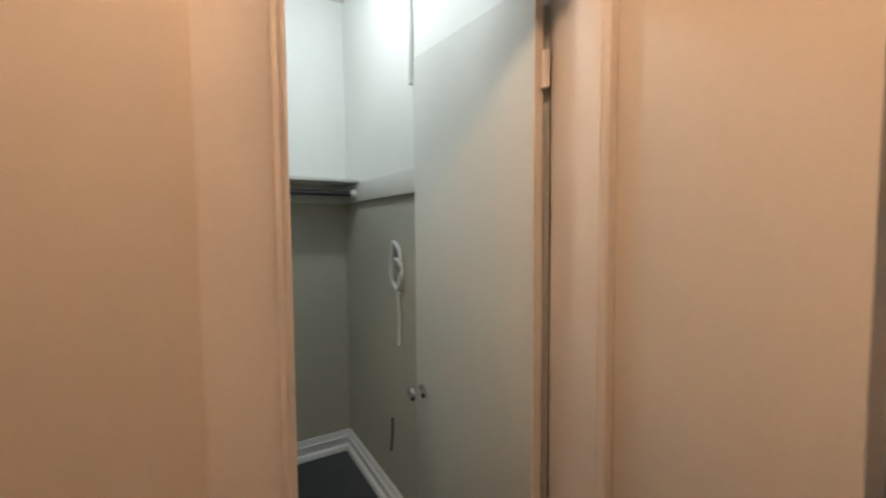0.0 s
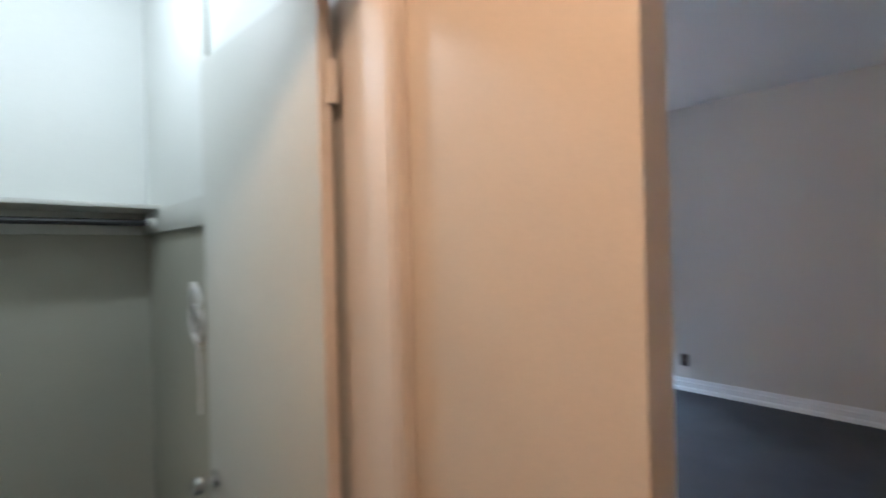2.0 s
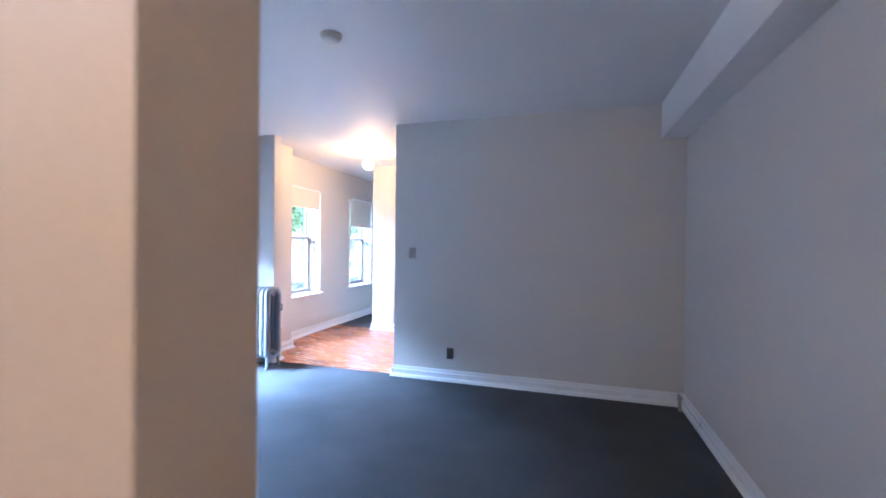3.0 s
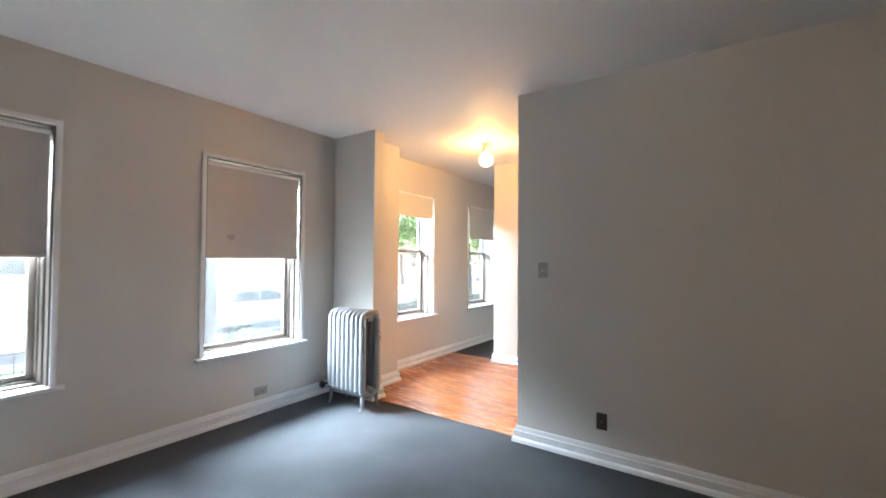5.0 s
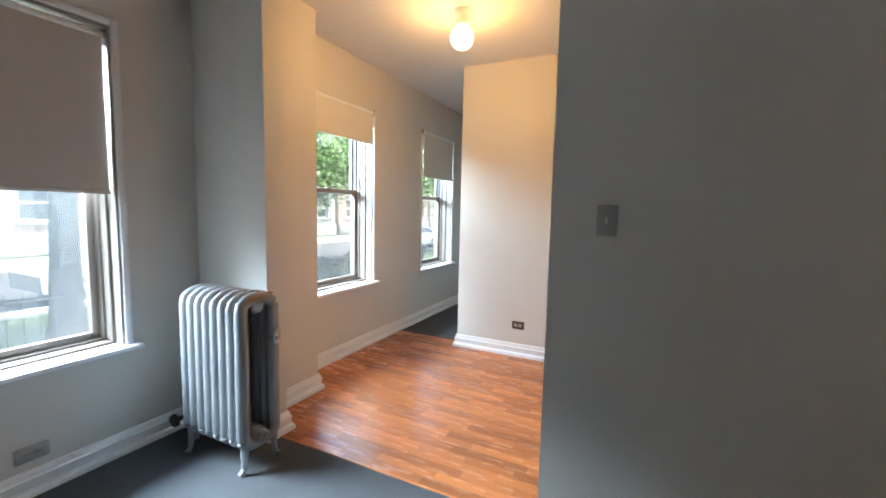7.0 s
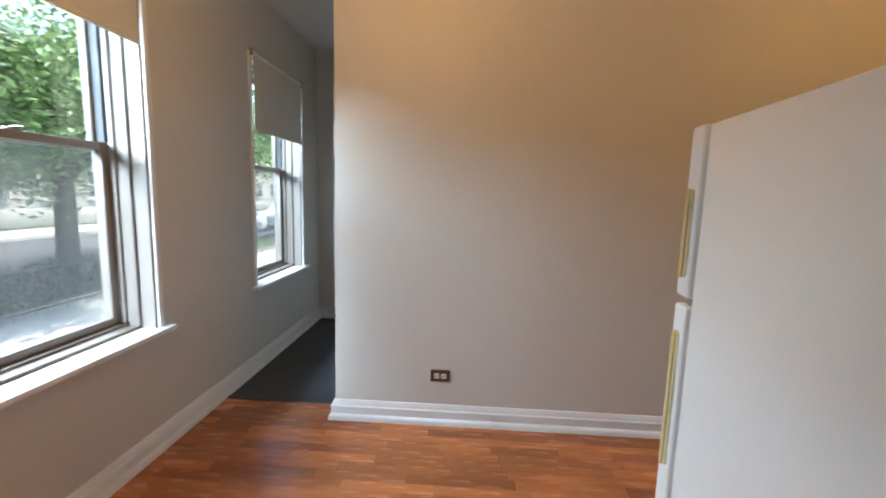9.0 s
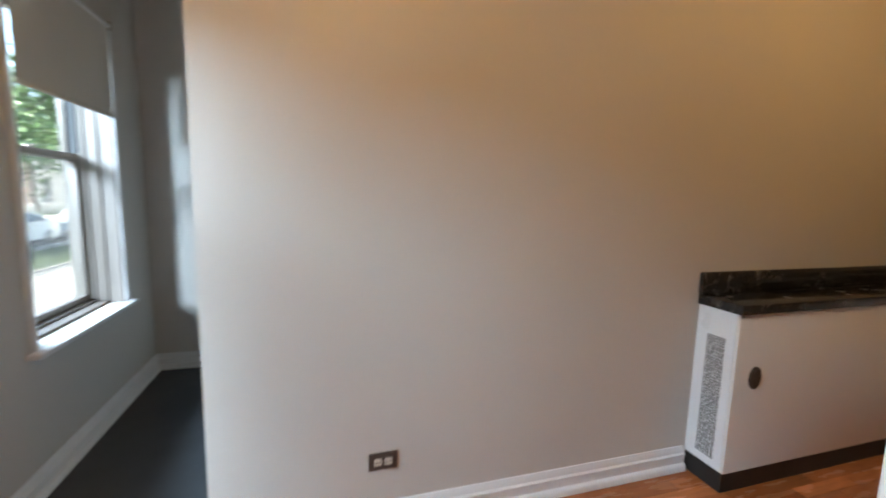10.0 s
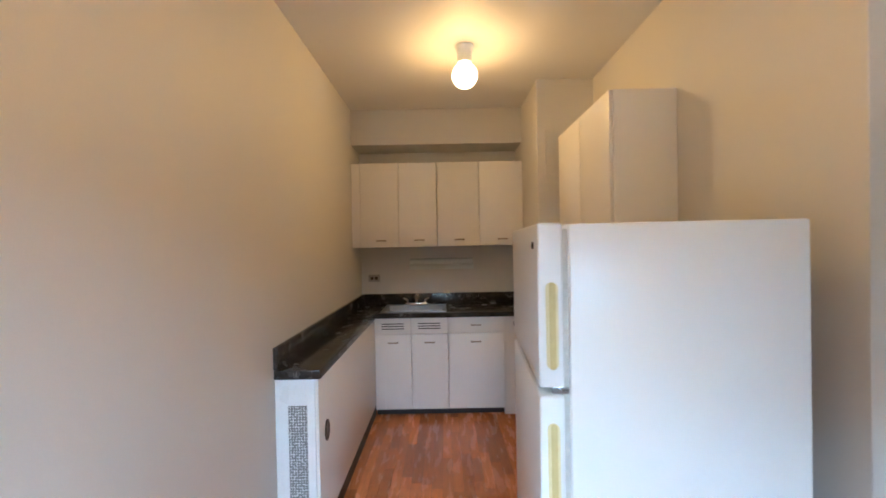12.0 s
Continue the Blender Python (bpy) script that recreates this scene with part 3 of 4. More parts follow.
# ---- radiator ----
def radiator():
    x0, pitch, n = 0.290, 0.0615, 8
    yf, yb, z0, z1 = -0.280, -0.110, 0.13, 0.935
    r = thing("radiator", (x0 + pitch * n / 2, (yf + yb) / 2, 0), "silver-painted cast-iron column radiator with rusty top, on legs", "radiator")
    for i in range(n):
        x = x0 + pitch * (i + 0.5)
        bm = bmesh.new()
        # front and back columns, joined by rounded loops above and below
        pts = []
        for k in range(9):
            a = math.pi * k / 8
            pts.append((x, (yf + yb) / 2 - (yb - yf) / 2 * math.cos(a), z1 - 0.085 + 0.055 * math.sin(a)))
        low = [(p[0], p[1], z0 + 0.05 - (p[2] - (z1 - 0.085)) * 0.8) for p in reversed(pts)]
        tube(bm, low[-1:] + pts + low[:1], 0.031, 10)
        tube(bm, low, 0.031, 10)
        bmesh.ops.scale(bm, vec=(0.92, 1.12, 1.0), verts=bm.verts[:], space=Matrix.Translation((-x, -(yf + yb) / 2, 0)))
        part("section", bm, RAD, r)
        for z in (z1 - 0.075, z0 + 0.045):
            part("nipple", lathe(bmesh.new(), [(0.036, x - pitch / 2), (0.040, x), (0.030, x + (pitch / 2 if i < n - 1 else 0.012))], (0, (yf + yb) / 2, z), "X", 14), RAD, r)
    for x in (x0 + pitch * 0.5, x0 + pitch * (n - 0.5)):
        for y, s in ((yf, -1), (yb, 1)):
            part("leg", tube(bmesh.new(), [(x, y, 0.17), (x, y + s * 0.006, 0.09), (x, y + s * 0.014, 0.03), (x, y + s * 0.03, 0.008)], [0.026, 0.018, 0.013, 0.018]), RAD, r)
    xe = x0 + pitch * n
    part("end_plug", lathe(bmesh.new(), [(0.03, xe - 0.02), (0.03, xe + 0.008), (0.018, xe + 0.012), (0.018, xe + 0.024)], (0, (yf + yb) / 2, z0 + 0.045), "X", 8), RAD, r)
    vent = part("air_vent", lathe(bmesh.new(), [(0.012, 0.655), (0.018, 0.665), (0.018, 0.72), (0.008, 0.735)], (xe + 0.028, yb - 0.02, 0)), CHROME, r, "small chrome air vent")
    part("vent_pipe", tube(bmesh.new(), [(xe - 0.02, yb - 0.02, 0.68), (xe + 0.03, yb - 0.02, 0.68)], 0.006), CHROME, vent)
    rnd = random.Random(5)
    for k in range(11):
        cx, cy = x0 + pitch * (n - 0.5) + rnd.uniform(-0.07, 0.02), rnd.uniform(yf + 0.03, yb - 0.01)
        s = rnd.uniform(0.007, 0.016)
        bm = bmesh.new()
        bmesh.ops.create_icosphere(bm, subdivisions=1, radius=s)
        for q in bm.verts:
            q.co *= rnd.uniform(0.7, 1.2)
            q.co.z *= 0.25
        bmesh.ops.translate(bm, verts=bm.verts[:], vec=(cx, cy, z1 - 0.0005 - 1.0 * (cy - (yf + yb) / 2) ** 2 * 3))
        part("rust_flake", bm, RUST, r, "rusty bare patch")
    valve = part("valve", tube(bmesh.new(), [(x0, (yf + yb) / 2, z0 + 0.04), (x0 - 0.05, (yf + yb) / 2, z0 + 0.04), (x0 - 0.075, (yf + yb) / 2, z0), (x0 - 0.075, (yf + yb) / 2, 0)], 0.017), RAD, r)
    part("valve_wheel", lathe(bmesh.new(), [(0.012, -0.335), (0.034, -0.327), (0.036, -0.31), (0.012, -0.303), (0.008, -0.195)], (x0 - 0.065, 0, z0 + 0.04), "Y", 12), IRON, valve, "black valve wheel")
    return r


radiator()


# ---- closet door and fittings ----
def closet_door():
    hx, hy = 3.066, -4.021
    ang = radians(4.6)
    d = thing("door_1", (hx, hy, 0), "plain grey-white flush closet door standing open with round chrome knob", "door", kind="structure")
    turn = Matrix.Rotation(ang, 4, "Z")
    wide, thick, top = 0.60, 0.035, 2.03

    def local(bm):
        bmesh.ops.transform(bm, matrix=Matrix.Translation((hx, hy, 0)) @ turn, verts=bm.verts[:])
        return bm

    leaf = part("leaf", local(boxed(-wide, 0, -thick, 0, 0.012, top, bevel=0.003)), CLOSET, d)
    part("knob", local(lathe(bmesh.new(), [(0.026, -thick), (0.026, -thick - 0.006), (0.010, -thick - 0.012), (0.010, -thick - 0.03), (0.024, -thick - 0.038), (0.027, -thick - 0.052), (0.020, -thick - 0.062), (0.004, -thick - 0.064)], (-wide + 0.05, 0, 0.77), "Y")), CHROME, leaf, "round chrome knob")
    part("hinge_edge", local(boxed(-0.001, 0.004, -thick + 0.001, -0.001, 0.02, top - 0.002)), HALLTRIM, leaf, "cream painted hinge edge", round_=False)
    for z in (0.25, 1.76):
        bm = bmesh.new()
        tube(bm, [(0.012, -0.008, z), (0.012, -0.008, z + 0.095)], 0.008)
        box(bm, 0.003, 0.03, -0.010, -0.006, z, z + 0.095)
        part("hinge", local(bm), HALLTRIM, d, "painted-over hinge")
    return d


closet_door()
# door frame: stepped casings and head
bm = bmesh.new()
box(bm, 3.07, 3.235, DOOR_Y0 - 0.001, DOOR_Y0 + 0.016, 0, DOOR_H, bevel=0.002)
box(bm, 3.07, 3.235, DOOR_Y1 - 0.010, DOOR_Y1 + 0.001, 0, DOOR_H, bevel=0.002)
box(bm, 3.07, 3.235, DOOR_Y0 + 0.016, DOOR_Y1 - 0.010, DOOR_H - 0.016, DOOR_H + 0.001, bevel=0.002)
frame_1 = thing("door_frame", (3.15, -4.3, 0), "glossy cream painted closet door frame", "door frame", kind="structure")
part("jamb", bm, HALLTRIM, frame_1)
PROFILE = [(0, 0), (0.018, 0), (0.022, 0.006), (0.017, 0.012), (0.022, 0.018), (0.026, 0.025), (0.026, 0.106), (0.021, 0.112), (0, 0.112)]


def upright(y, sign, wide, z1):
    """A moulded upright casing on the hall face, growing from y in the direction sign."""
    b = bmesh.new()
    rings = [[b.verts.new((3.226 + o, y + sign * u * wide / 0.112, z)) for o, u in PROFILE] for z in (0, z1)]
    k = len(PROFILE)
    for j in range(k):
        b.faces.new((rings[0][j], rings[0][(j + 1) % k], rings[1][(j + 1) % k], rings[1][j]))
    b.faces.new(rings[0])
    b.faces.new(rings[1])
    return b


part("casing", upright(DOOR_Y0 + 0.006, -1, 0.112, DOOR_H + 0.1), HALLTRIM, frame_1)
part("casing", upright(DOOR_Y1 - 0.006, 1, 0.037, DOOR_H + 0.1), HALLTRIM, frame_1)
part("head_casing", boxed(3.226, 3.248, DOOR_Y0 + 0.006, DOOR_Y1 - 0.006, DOOR_H - 0.006, DOOR_H + 0.1, bevel=0.006), HALLTRIM, frame_1)

shelf = thing("closet_shelf", (1.35, -4.7, 1.60), "white painted closet shelf with hanging rod on wooden cleats", "shelf")
part("board", boxed(1.386, 1.67, -5.398, -4.032, 1.645, 1.665, bevel=0.003), CLOSET, shelf)
part("cleat", boxed(1.387, 2.62, -4.05, -4.032, 1.54, 1.644, bevel=0.003), CLOSET, shelf, "long painted wooden cleat")
part("back_cleat", boxed(1.387, 1.405, -5.398, -4.052, 1.54, 1.644, bevel=0.003), CLOSET, shelf)
part("rod", tube(bmesh.new(), [(1.62, -5.39, 1.585), (1.62, -4.052, 1.585)], 0.014), IRON, shelf, "dark metal hanging rod")
part("rod_socket", lathe(bmesh.new(), [(0.026, -4.078), (0.026, -4.052)], (1.62, 0, 1.585), "Y"), CLOSET, shelf)
cord = thing("wall_cable", (2.2, -4.03, 0.3), "coiled white cable hooked on the closet wall, loose end below", "cable")
loop = [(2.15 + 0.05 * math.cos(a) + 0.012 * math.sin(3 * a), -4.042 - 0.004 * math.sin(a), 1.22 + 0.11 * math.sin(a)) for a in [2 * math.pi * i / 18 for i in range(19)]]
part("coil", tube(bmesh.new(), loop, 0.010, 6), TRIM, cord)
part("coil", tube(bmesh.new(), [(p[0] + 0.02, p[1], p[2] * 0.7 + 0.32) for p in loop], 0.008, 6), TRIM, cord)
part("drop", tube(bmesh.new(), [(2.16, -4.04, 1.10), (2.18, -4.041, 0.98), (2.17, -4.04, 0.85)], 0.006, 6), TRIM, cord)
part("loose_end", tube(bmesh.new(), [(2.08, -4.04, 0.47), (2.10, -4.05, 0.39), (2.06, -4.04, 0.30)], 0.005, 6), DARK, cord, "dark loose cable end")


# ---- kitchen ----
def pull(x, y, z, parent, axis="y"):
    """A small bowed bar handle."""
    w = 0.042
    pts = [(-w, 0), (-w * 0.9, 0.018), (-w * 0.3, 0.024), (w * 0.3, 0.024), (w * 0.9, 0.018), (w, 0)]
    if axis == "y":
        line = [(x - d, y + u, z - 0.003 * (abs(u) / w)) for u, d in pts]
    else:
        line = [(x + u, y + d, z) for u, d in pts]
    return part("handle", tube(bmesh.new(), line, [0.006, 0.0075, 0.006, 0.006, 0.0075, 0.006], 8), BRASSY, parent, "worn metal bow handle")


def fridge():
    x0, x1, y0, y1, top = 2.217, 2.94, 0.288, 0.931, 1.55
    f = thing("refrigerator", ((x0 + x1) / 2, (y0 + y1) / 2, 0), "white top-freezer refrigerator with yellowed edge handles", "refrigerator")
    bm = bmesh.new()
    box(bm, x0, x1, y0, y1, 0.035, top, bevel=0.008)
    part("body", bm, FRIDGE, f)
    part("gasket", boxed(x0 + 0.016, x1 - 0.016, y1 - 0.001, y1 + 0.019, 0.09, top - 0.014), GASKET, f, round_=False)
    for name, z0, z1 in (("lower_door", 0.085, 1.062), ("freezer_door", 1.086, top + 0.004)):
        door = part(name, boxed(x0 - 0.004, x1 + 0.004, y1 + 0.017, y1 + 0.088, z0, z1, bevel=0.009, seg=3), FRIDGE, f)
        za, zb = (z1 - 0.085 - 0.40, z1 - 0.075) if name[0] == "l" else (z0 + 0.055, z0 + 0.30)
        yc = y1 + 0.050
        for pname, hw, d0, d1, mat in (("grip", 0.017, -0.003, 0.010, YELLOWED), ("grip_hollow", 0.009, 0.008, 0.0115, YELLOWED_HOLLOW)):
            b = bmesh.new()
            ring = []
            for k in range(20):
                a = 2 * math.pi * k / 20
                zc = (zb - hw if math.sin(a) >= 0 else za + hw)
                ring.append((yc + hw * math.cos(a), zc + hw * math.sin(a)))
            lo_ = [b.verts.new((x0 - 0.004 - d0, y, z)) for y, z in ring]
            hi_ = [b.verts.new((x0 - 0.004 - d1 + (0.004 if pname == "grip" else 0), y, z)) for y, z in ring]
            for k in range(20):
                b.faces.new((lo_[k], lo_[(k + 1) % 20], hi_[(k + 1) % 20], hi_[k]))
            b.faces.new(hi_)
            b.faces.new(lo_)
            part(pname, b, mat, door, "yellowed plastic grip")
        if name[0] == "f":
            part("badge", boxed(x1 - 0.66, x1 - 0.63, y1 + 0.087, y1 + 0.091, 1.48, 1.50), DARK, door, "small dark badge", round_=False)
    part("hinge", boxed(x0 + 0.012, x0 + 0.045, y1 - 0.02, y1 + 0.05, 1.064, 1.084, bevel=0.003), STEEL, f, "grey middle hinge")
    part("top_hinge", boxed(x1 - 0.08, x1 - 0.02, y1 - 0.05, y1 + 0.04, top, top + 0.012, bevel=0.003), FRIDGE, f)
    part("back_panel", boxed(x0 + 0.026, x1 - 0.026, y0 - 0.006, y0 + 0.002, 0.04, top - 0.02), DARK, f, "black back panel", round_=False)
    for i in range(14):
        part("condenser_tube", tube(bmesh.new(), [(x0 + 0.06, y0 - 0.02, 0.35 + i * 0.075), (x1 - 0.06, y0 - 0.02, 0.35 + i * 0.075)], 0.004, 6), DARK, f)
    for x in (x0 + 0.05, x1 - 0.05):
        part("foot", lathe(bmesh.new(), [(0.02, 0), (0.02, 0.04)], (x, y1 - 0.05, 0), n=12), DARK, f)
        part("foot", lathe(bmesh.new(), [(0.02, 0), (0.02, 0.04)], (x, y0 + 0.05, 0), n=12), DARK, f)
    part("kick_grille", boxed(x0 + 0.02, x1 - 0.02, y1 - 0.01, y1 + 0.03, 0.015, 0.08, bevel=0.003), DARK, f)
    # it stands a little askew to the wall, turned about its front corner
    turn = Matrix.Translation((x0, y1, 0)) @ Matrix.Rotation(radians(-4.2), 4, "Z") @ Matrix.Translation((-x0, -y1, 0))
    f.location, f.rotation_euler = turn @ f.location, (0, 0, radians(-4.2))
    return f


fridge()

BX, FX = 5.18, 4.635     # back wall, front of the base cabinets


def base_cabinet(ya, yb, doors, drawer, louvre, label):
    c = thing("base_cabinet", ((BX + FX) / 2, (ya + yb) / 2, 0), label, "cabinet", "white base cabinets under the worktop")
    part("body", boxed(FX + 0.02, BX - 0.005, ya + 0.001, yb - 0.001, 0.065, 0.868), CAB, c, round_=False)
    part("kick", boxed(FX + 0.07, BX - 0.01, ya, yb, 0.0, 0.064), KICK, c, "black recessed kick", round_=False)
    w = (yb - ya) / doors
    for i in range(doors):
        y0, y1 = ya + i * w + 0.003, ya + (i + 1) * w - 0.003
        d = part("door", boxed(FX, FX + 0.019, y0, y1, 0.068, 0.722, bevel=0.004), CAB, c)
        pull(FX, (y0 + y1) / 2, 0.655, d)
        if not drawer:
            p = part("false_front", boxed(FX, FX + 0.019, y0, y1, 0.728, 0.866, bevel=0.004), CAB, c)
            for k in range(3):
                part("louvre", boxed(FX - 0.003, FX + 0.002, y0 + 0.06, y1 - 0.06, 0.768 + k * 0.022, 0.776 + k * 0.022, bevel=0.002), DARK, p, "dark vent slot")
    if drawer:
        p = part("drawer", boxed(FX, FX + 0.019, ya + 0.003, yb - 0.003, 0.728, 0.866, bevel=0.004), CAB, c)
        pull(FX, (ya + yb) / 2, 0.80, p)
    return c


base_cabinet(1.26, 1.90, 2, False, True, "white enamelled sink cabinet with two doors and vent slots")
base_cabinet(0.77, 1.26, 1, True, False, "white enamelled base cabinet with drawer and one door")
solid("cabinet_filler", boxed(FX + 0.03, BX - 0.005, 0.558, 0.768, 0.0, 0.866), CAB, "white filler panel beside the base cabinet", "panel")


def upper(ya, yb, doors, filler, label):
    c = thing("wall_cabinet", (4.95, (ya + yb) / 2, 1.484), label, "cabinet", "white wall cabinets")
    part("body", boxed(4.807, BX - 0.002, ya + 0.001, yb - 0.001, 1.484, 2.246), CAB, c, round_=False)
    for y0, y1 in doors:
        d = part("door", boxed(4.788, 4.806, y0 + 0.003, y1 - 0.003, 1.487, 2.244, bevel=0.004), CAB, c)
        pull(4.788, (y0 + y1) / 2 - 0.01, 1.545, d)
    if filler:
        part("filler", boxed(4.790, 4.806, filler[0] + 0.002, filler[1], 1.485, 2.245, bevel=0.002), CAB, c)
    return c


upper(1.34, 2.11, [(1.34, 1.685), (1.685, 2.03)], (2.03, 2.11), "pair of white enamelled wall cabinet doors under the soffit")
upper(0.558, 1.338, [(0.558, 0.955), (0.955, 1.338)], None, "white enamelled two-door wall cabinet beside the column")

side = thing("wall_cabinet", (3.5, 0.29, 1.484), "white enamelled wall cabinet above the refrigerator", "cabinet", "white wall cabinets")
part("body", boxed(3.083, 3.968, 0.127, 0.44, 1.484, 2.244, bevel=0.002), CAB, side)
for xa, xb in ((3.086, 3.524), (3.528, 3.966)):
    d = part("door", boxed(xa, xb, 0.441, 0.461, 1.487, 2.242, bevel=0.004), CAB, side)
    pull((xa + xb) / 2, 0.461, 1.545, d, "x")
solid("column_conduit_box", boxed(4.185, 4.201, 0.44, 0.50, 2.02, 2.36, bevel=0.004), WALL, "painted shallow box on the column", "panel")

# worktop: back run with sink cut-out, and the narrow side run
SY0, SY1, SX0, SX1 = 1.30, 1.82, 4.70, 5.04
top = thing("worktop", (4.8, 1.5, 0.87), "black marble-look laminate worktop with backsplash", "worktop")
bm = bmesh.new()
z0, z1 = 0.869, 0.91
for b in ((FX - 0.025, SX0, 0.558, 1.90), (SX1, BX - 0.002, 0.558, 2.11), (SX0, SX1, 0.558, SY0), (SX0, SX1, SY1, 2.11), (FX - 0.025, SX0, 1.90, 2.11)):
    box(bm, *b, z0, z1)
bmesh.ops.remove_doubles(bm, verts=bm.verts[:], dist=0.0005)
part("back_run", bm, MARBLE, top, round_=False)
part("backsplash", boxed(BX - 0.022, BX - 0.001, 0.558, 2.087, z1, 1.018, bevel=0.004), MARBLE, top)
part("side_run", boxed(3.021, FX - 0.026, 1.885, 2.11, z0 - 0.006, z1 - 0.001, bevel=0.006), MARBLE, top)
part("side_backsplash", boxed(3.021, BX - 0.001, 2.088, 2.111, z1, 1.018, bevel=0.004), MARBLE, top)

cover = thing("radiator_cover", (3.8, 2.0, 0), "narrow white boxed cover under the worktop with perforated end grille", "cabinet")
part("side_panel", boxed(3.035, 4.69, 1.900, 1.916, 0.10, 0.862, bevel=0.002), CAB, cover)
part("end_panel", boxed(3.033, 3.049, 1.917, 2.109, 0.10, 0.862, bevel=0.002), TRIM, cover)
part("grille", boxed(3.027, 3.0325, 1.955, 2.045, 0.145, 0.735, bevel=0.001), PERF, cover, "perforated metal grille", round_=False)
part("kick", boxed(3.039, 4.69, 1.908, 2.108, 0.0, 0.099), KICK, cover, "black vinyl kick", round_=False)
bm = bmesh.new()
lathe(bm, [(0.036, 1.901), (0.036, 1.894), (0.030, 1.892), (0.026, 1.897), (0.002, 1.898)], (0, 0, 0), "Y", 20)
bmesh.ops.scale(bm, vec=(1, 1, 1.5), verts=bm.verts[:])
bmesh.ops.translate(bm, verts=bm.verts[:], vec=(3.16, 0, 0.56))
part("vent_plug", bm, BROWN, cover, "dark oval vent plug")

sink = thing("kitchen_sink", ((SX0 + SX1) / 2, (SY0 + SY1) / 2, 0.91), "stainless steel inset sink with rounded rim", "sink")
bm = bmesh.new()
for b in ((SX0 - 0.03, SX0, SY0 - 0.03, SY1 + 0.03), (SX1, SX1 + 0.06, SY0 - 0.03, SY1 + 0.03), (SX0, SX1, SY0 - 0.03, SY0), (SX0, SX1, SY1, SY1 + 0.03)):
    box(bm, *b, 0.911, 0.918)
part("rim", bm, STEEL, sink, round_=False)
bm = bmesh.new()
for b in ((SX0, SX0 + 0.004, SY0, SY1, 0.74, 0.913), (SX1 - 0.004, SX1, SY0, SY1, 0.74, 0.913), (SX0, SX1, SY0, SY0 + 0.004, 0.74, 0.913), (SX0, SX1, SY1 - 0.004, SY1, 0.74, 0.913), (SX0, SX1, SY0, SY1, 0.736, 0.74)):
    box(bm, *b)
part("basin", bm, STEEL, sink, round_=False)
part("drain", lathe(bmesh.new(), [(0.045, 0.74), (0.045, 0.744), (0.02, 0.742)], (4.85, 1.56, 0)), CHROME, sink)
tap = thing("kitchen_faucet", (5.05, 1.56, 0.918), "chrome two-handle faucet with dark spout on the sink rim", "faucet")
part("base", boxed(5.06, 5.105, 1.45, 1.67, 0.918, 0.94, bevel=0.008), CHROME, tap)
for y in (1.475, 1.645):
    part("handle", tube(bmesh.new(), [(5.08, y, 0.938), (5.08, y, 0.965), (5.06, y + (0.035 if y > 1.56 else -0.035), 0.985)], [0.014, 0.012, 0.009]), CHROME, tap)
part("spout", tube(bmesh.new(), [(5.08, 1.56, 0.93), (5.08, 1.56, 1.005), (5.05, 1.555, 1.03), (4.95, 1.54, 1.02), (4.90, 1.535, 1.0)], [0.014, 0.013, 0.012, 0.011, 0.011]), BRASSY, tap, "dark curved spout")
strip = thing("wall_light_fixture", (5.13, 1.31, 1.25), "unlit frosted strip light on the wall above the worktop", "light fixture")
part("backplate", boxed(5.148, 5.178, 0.99, 1.63, 1.255, 1.30, bevel=0.003), FROST, strip)
part("diffuser", tube(bmesh.new(), [(5.13, 1.0, 1.335), (5.13, 1.62, 1.335)], 0.032, 14), FROST, strip, "frosted plastic diffuser")
part("diffuser_lip", boxed(5.125, 5.179, 0.992, 1.628, 1.30, 1.312), FROST, strip)


def stove():
    x0, x1, y1 = 3.08, 3.84, 0.765
    s = thing("kitchen_range", ((x0 + x1) / 2, 0.45, 0), "white enamelled kitchen range with oven door handle", "stove")
    part("body", boxed(x0, x1, 0.14, y1 - 0.03, 0.02, 0.90, bevel=0.006), CAB, s)
    part("cooktop", boxed(x0 - 0.004, x1 + 0.004, 0.135, y1 - 0.01, 0.90, 0.925, bevel=0.008), CAB, s)
    d = part("oven_door", boxed(x0 + 0.01, x1 - 0.01, y1 - 0.03, y1 + 0.005, 0.22, 0.80, bevel=0.008), CAB, s)
    part("handle", tube(bmesh.new(), [(x0 + 0.05, y1, 0.765), (x0 + 0.05, y1 + 0.045, 0.775), (x1 - 0.05, y1 + 0.045, 0.775), (x1 - 0.05, y1, 0.765)], 0.014), CAB, d, "white bar handle")
    part("control_panel", boxed(x0 + 0.004, x1 - 0.004, y1 - 0.03, y1 + 0.012, 0.81, 0.898, bevel=0.006), CAB, s)
    for i in range(4):
        part("knob", lathe(bmesh.new(), [(0.022, y1 + 0.012), (0.020, y1 + 0.035), (0.006, y1 + 0.038)], (x0 + 0.12 + i * 0.165, 0, 0.855), "Y", 16), PLASTIC, s)
    dr = part("drawer", boxed(x0 + 0.01, x1 - 0.01, y1 - 0.03, y1 + 0.004, 0.05, 0.205, bevel=0.006), CAB, s)
    part("drawer_slot", boxed(x0 + 0.1, x1 - 0.1, y1 + 0.003, y1 + 0.0055, 0.172, 0.186), DARK, dr, "dark finger slot", round_=False)
    return s


stove()
solid("corner_cabinet", boxed(3.85, 4.198, 0.13, 0.74, 0.0, 0.868, bevel=0.003), CAB, "narrow white cabinet beside the range", "cabinet")
solid("corner_counter", boxed(3.848, 4.199, 0.13, 0.76, 0.87, 0.91, bevel=0.005), MARBLE, "short black laminate worktop beside the range", "worktop")

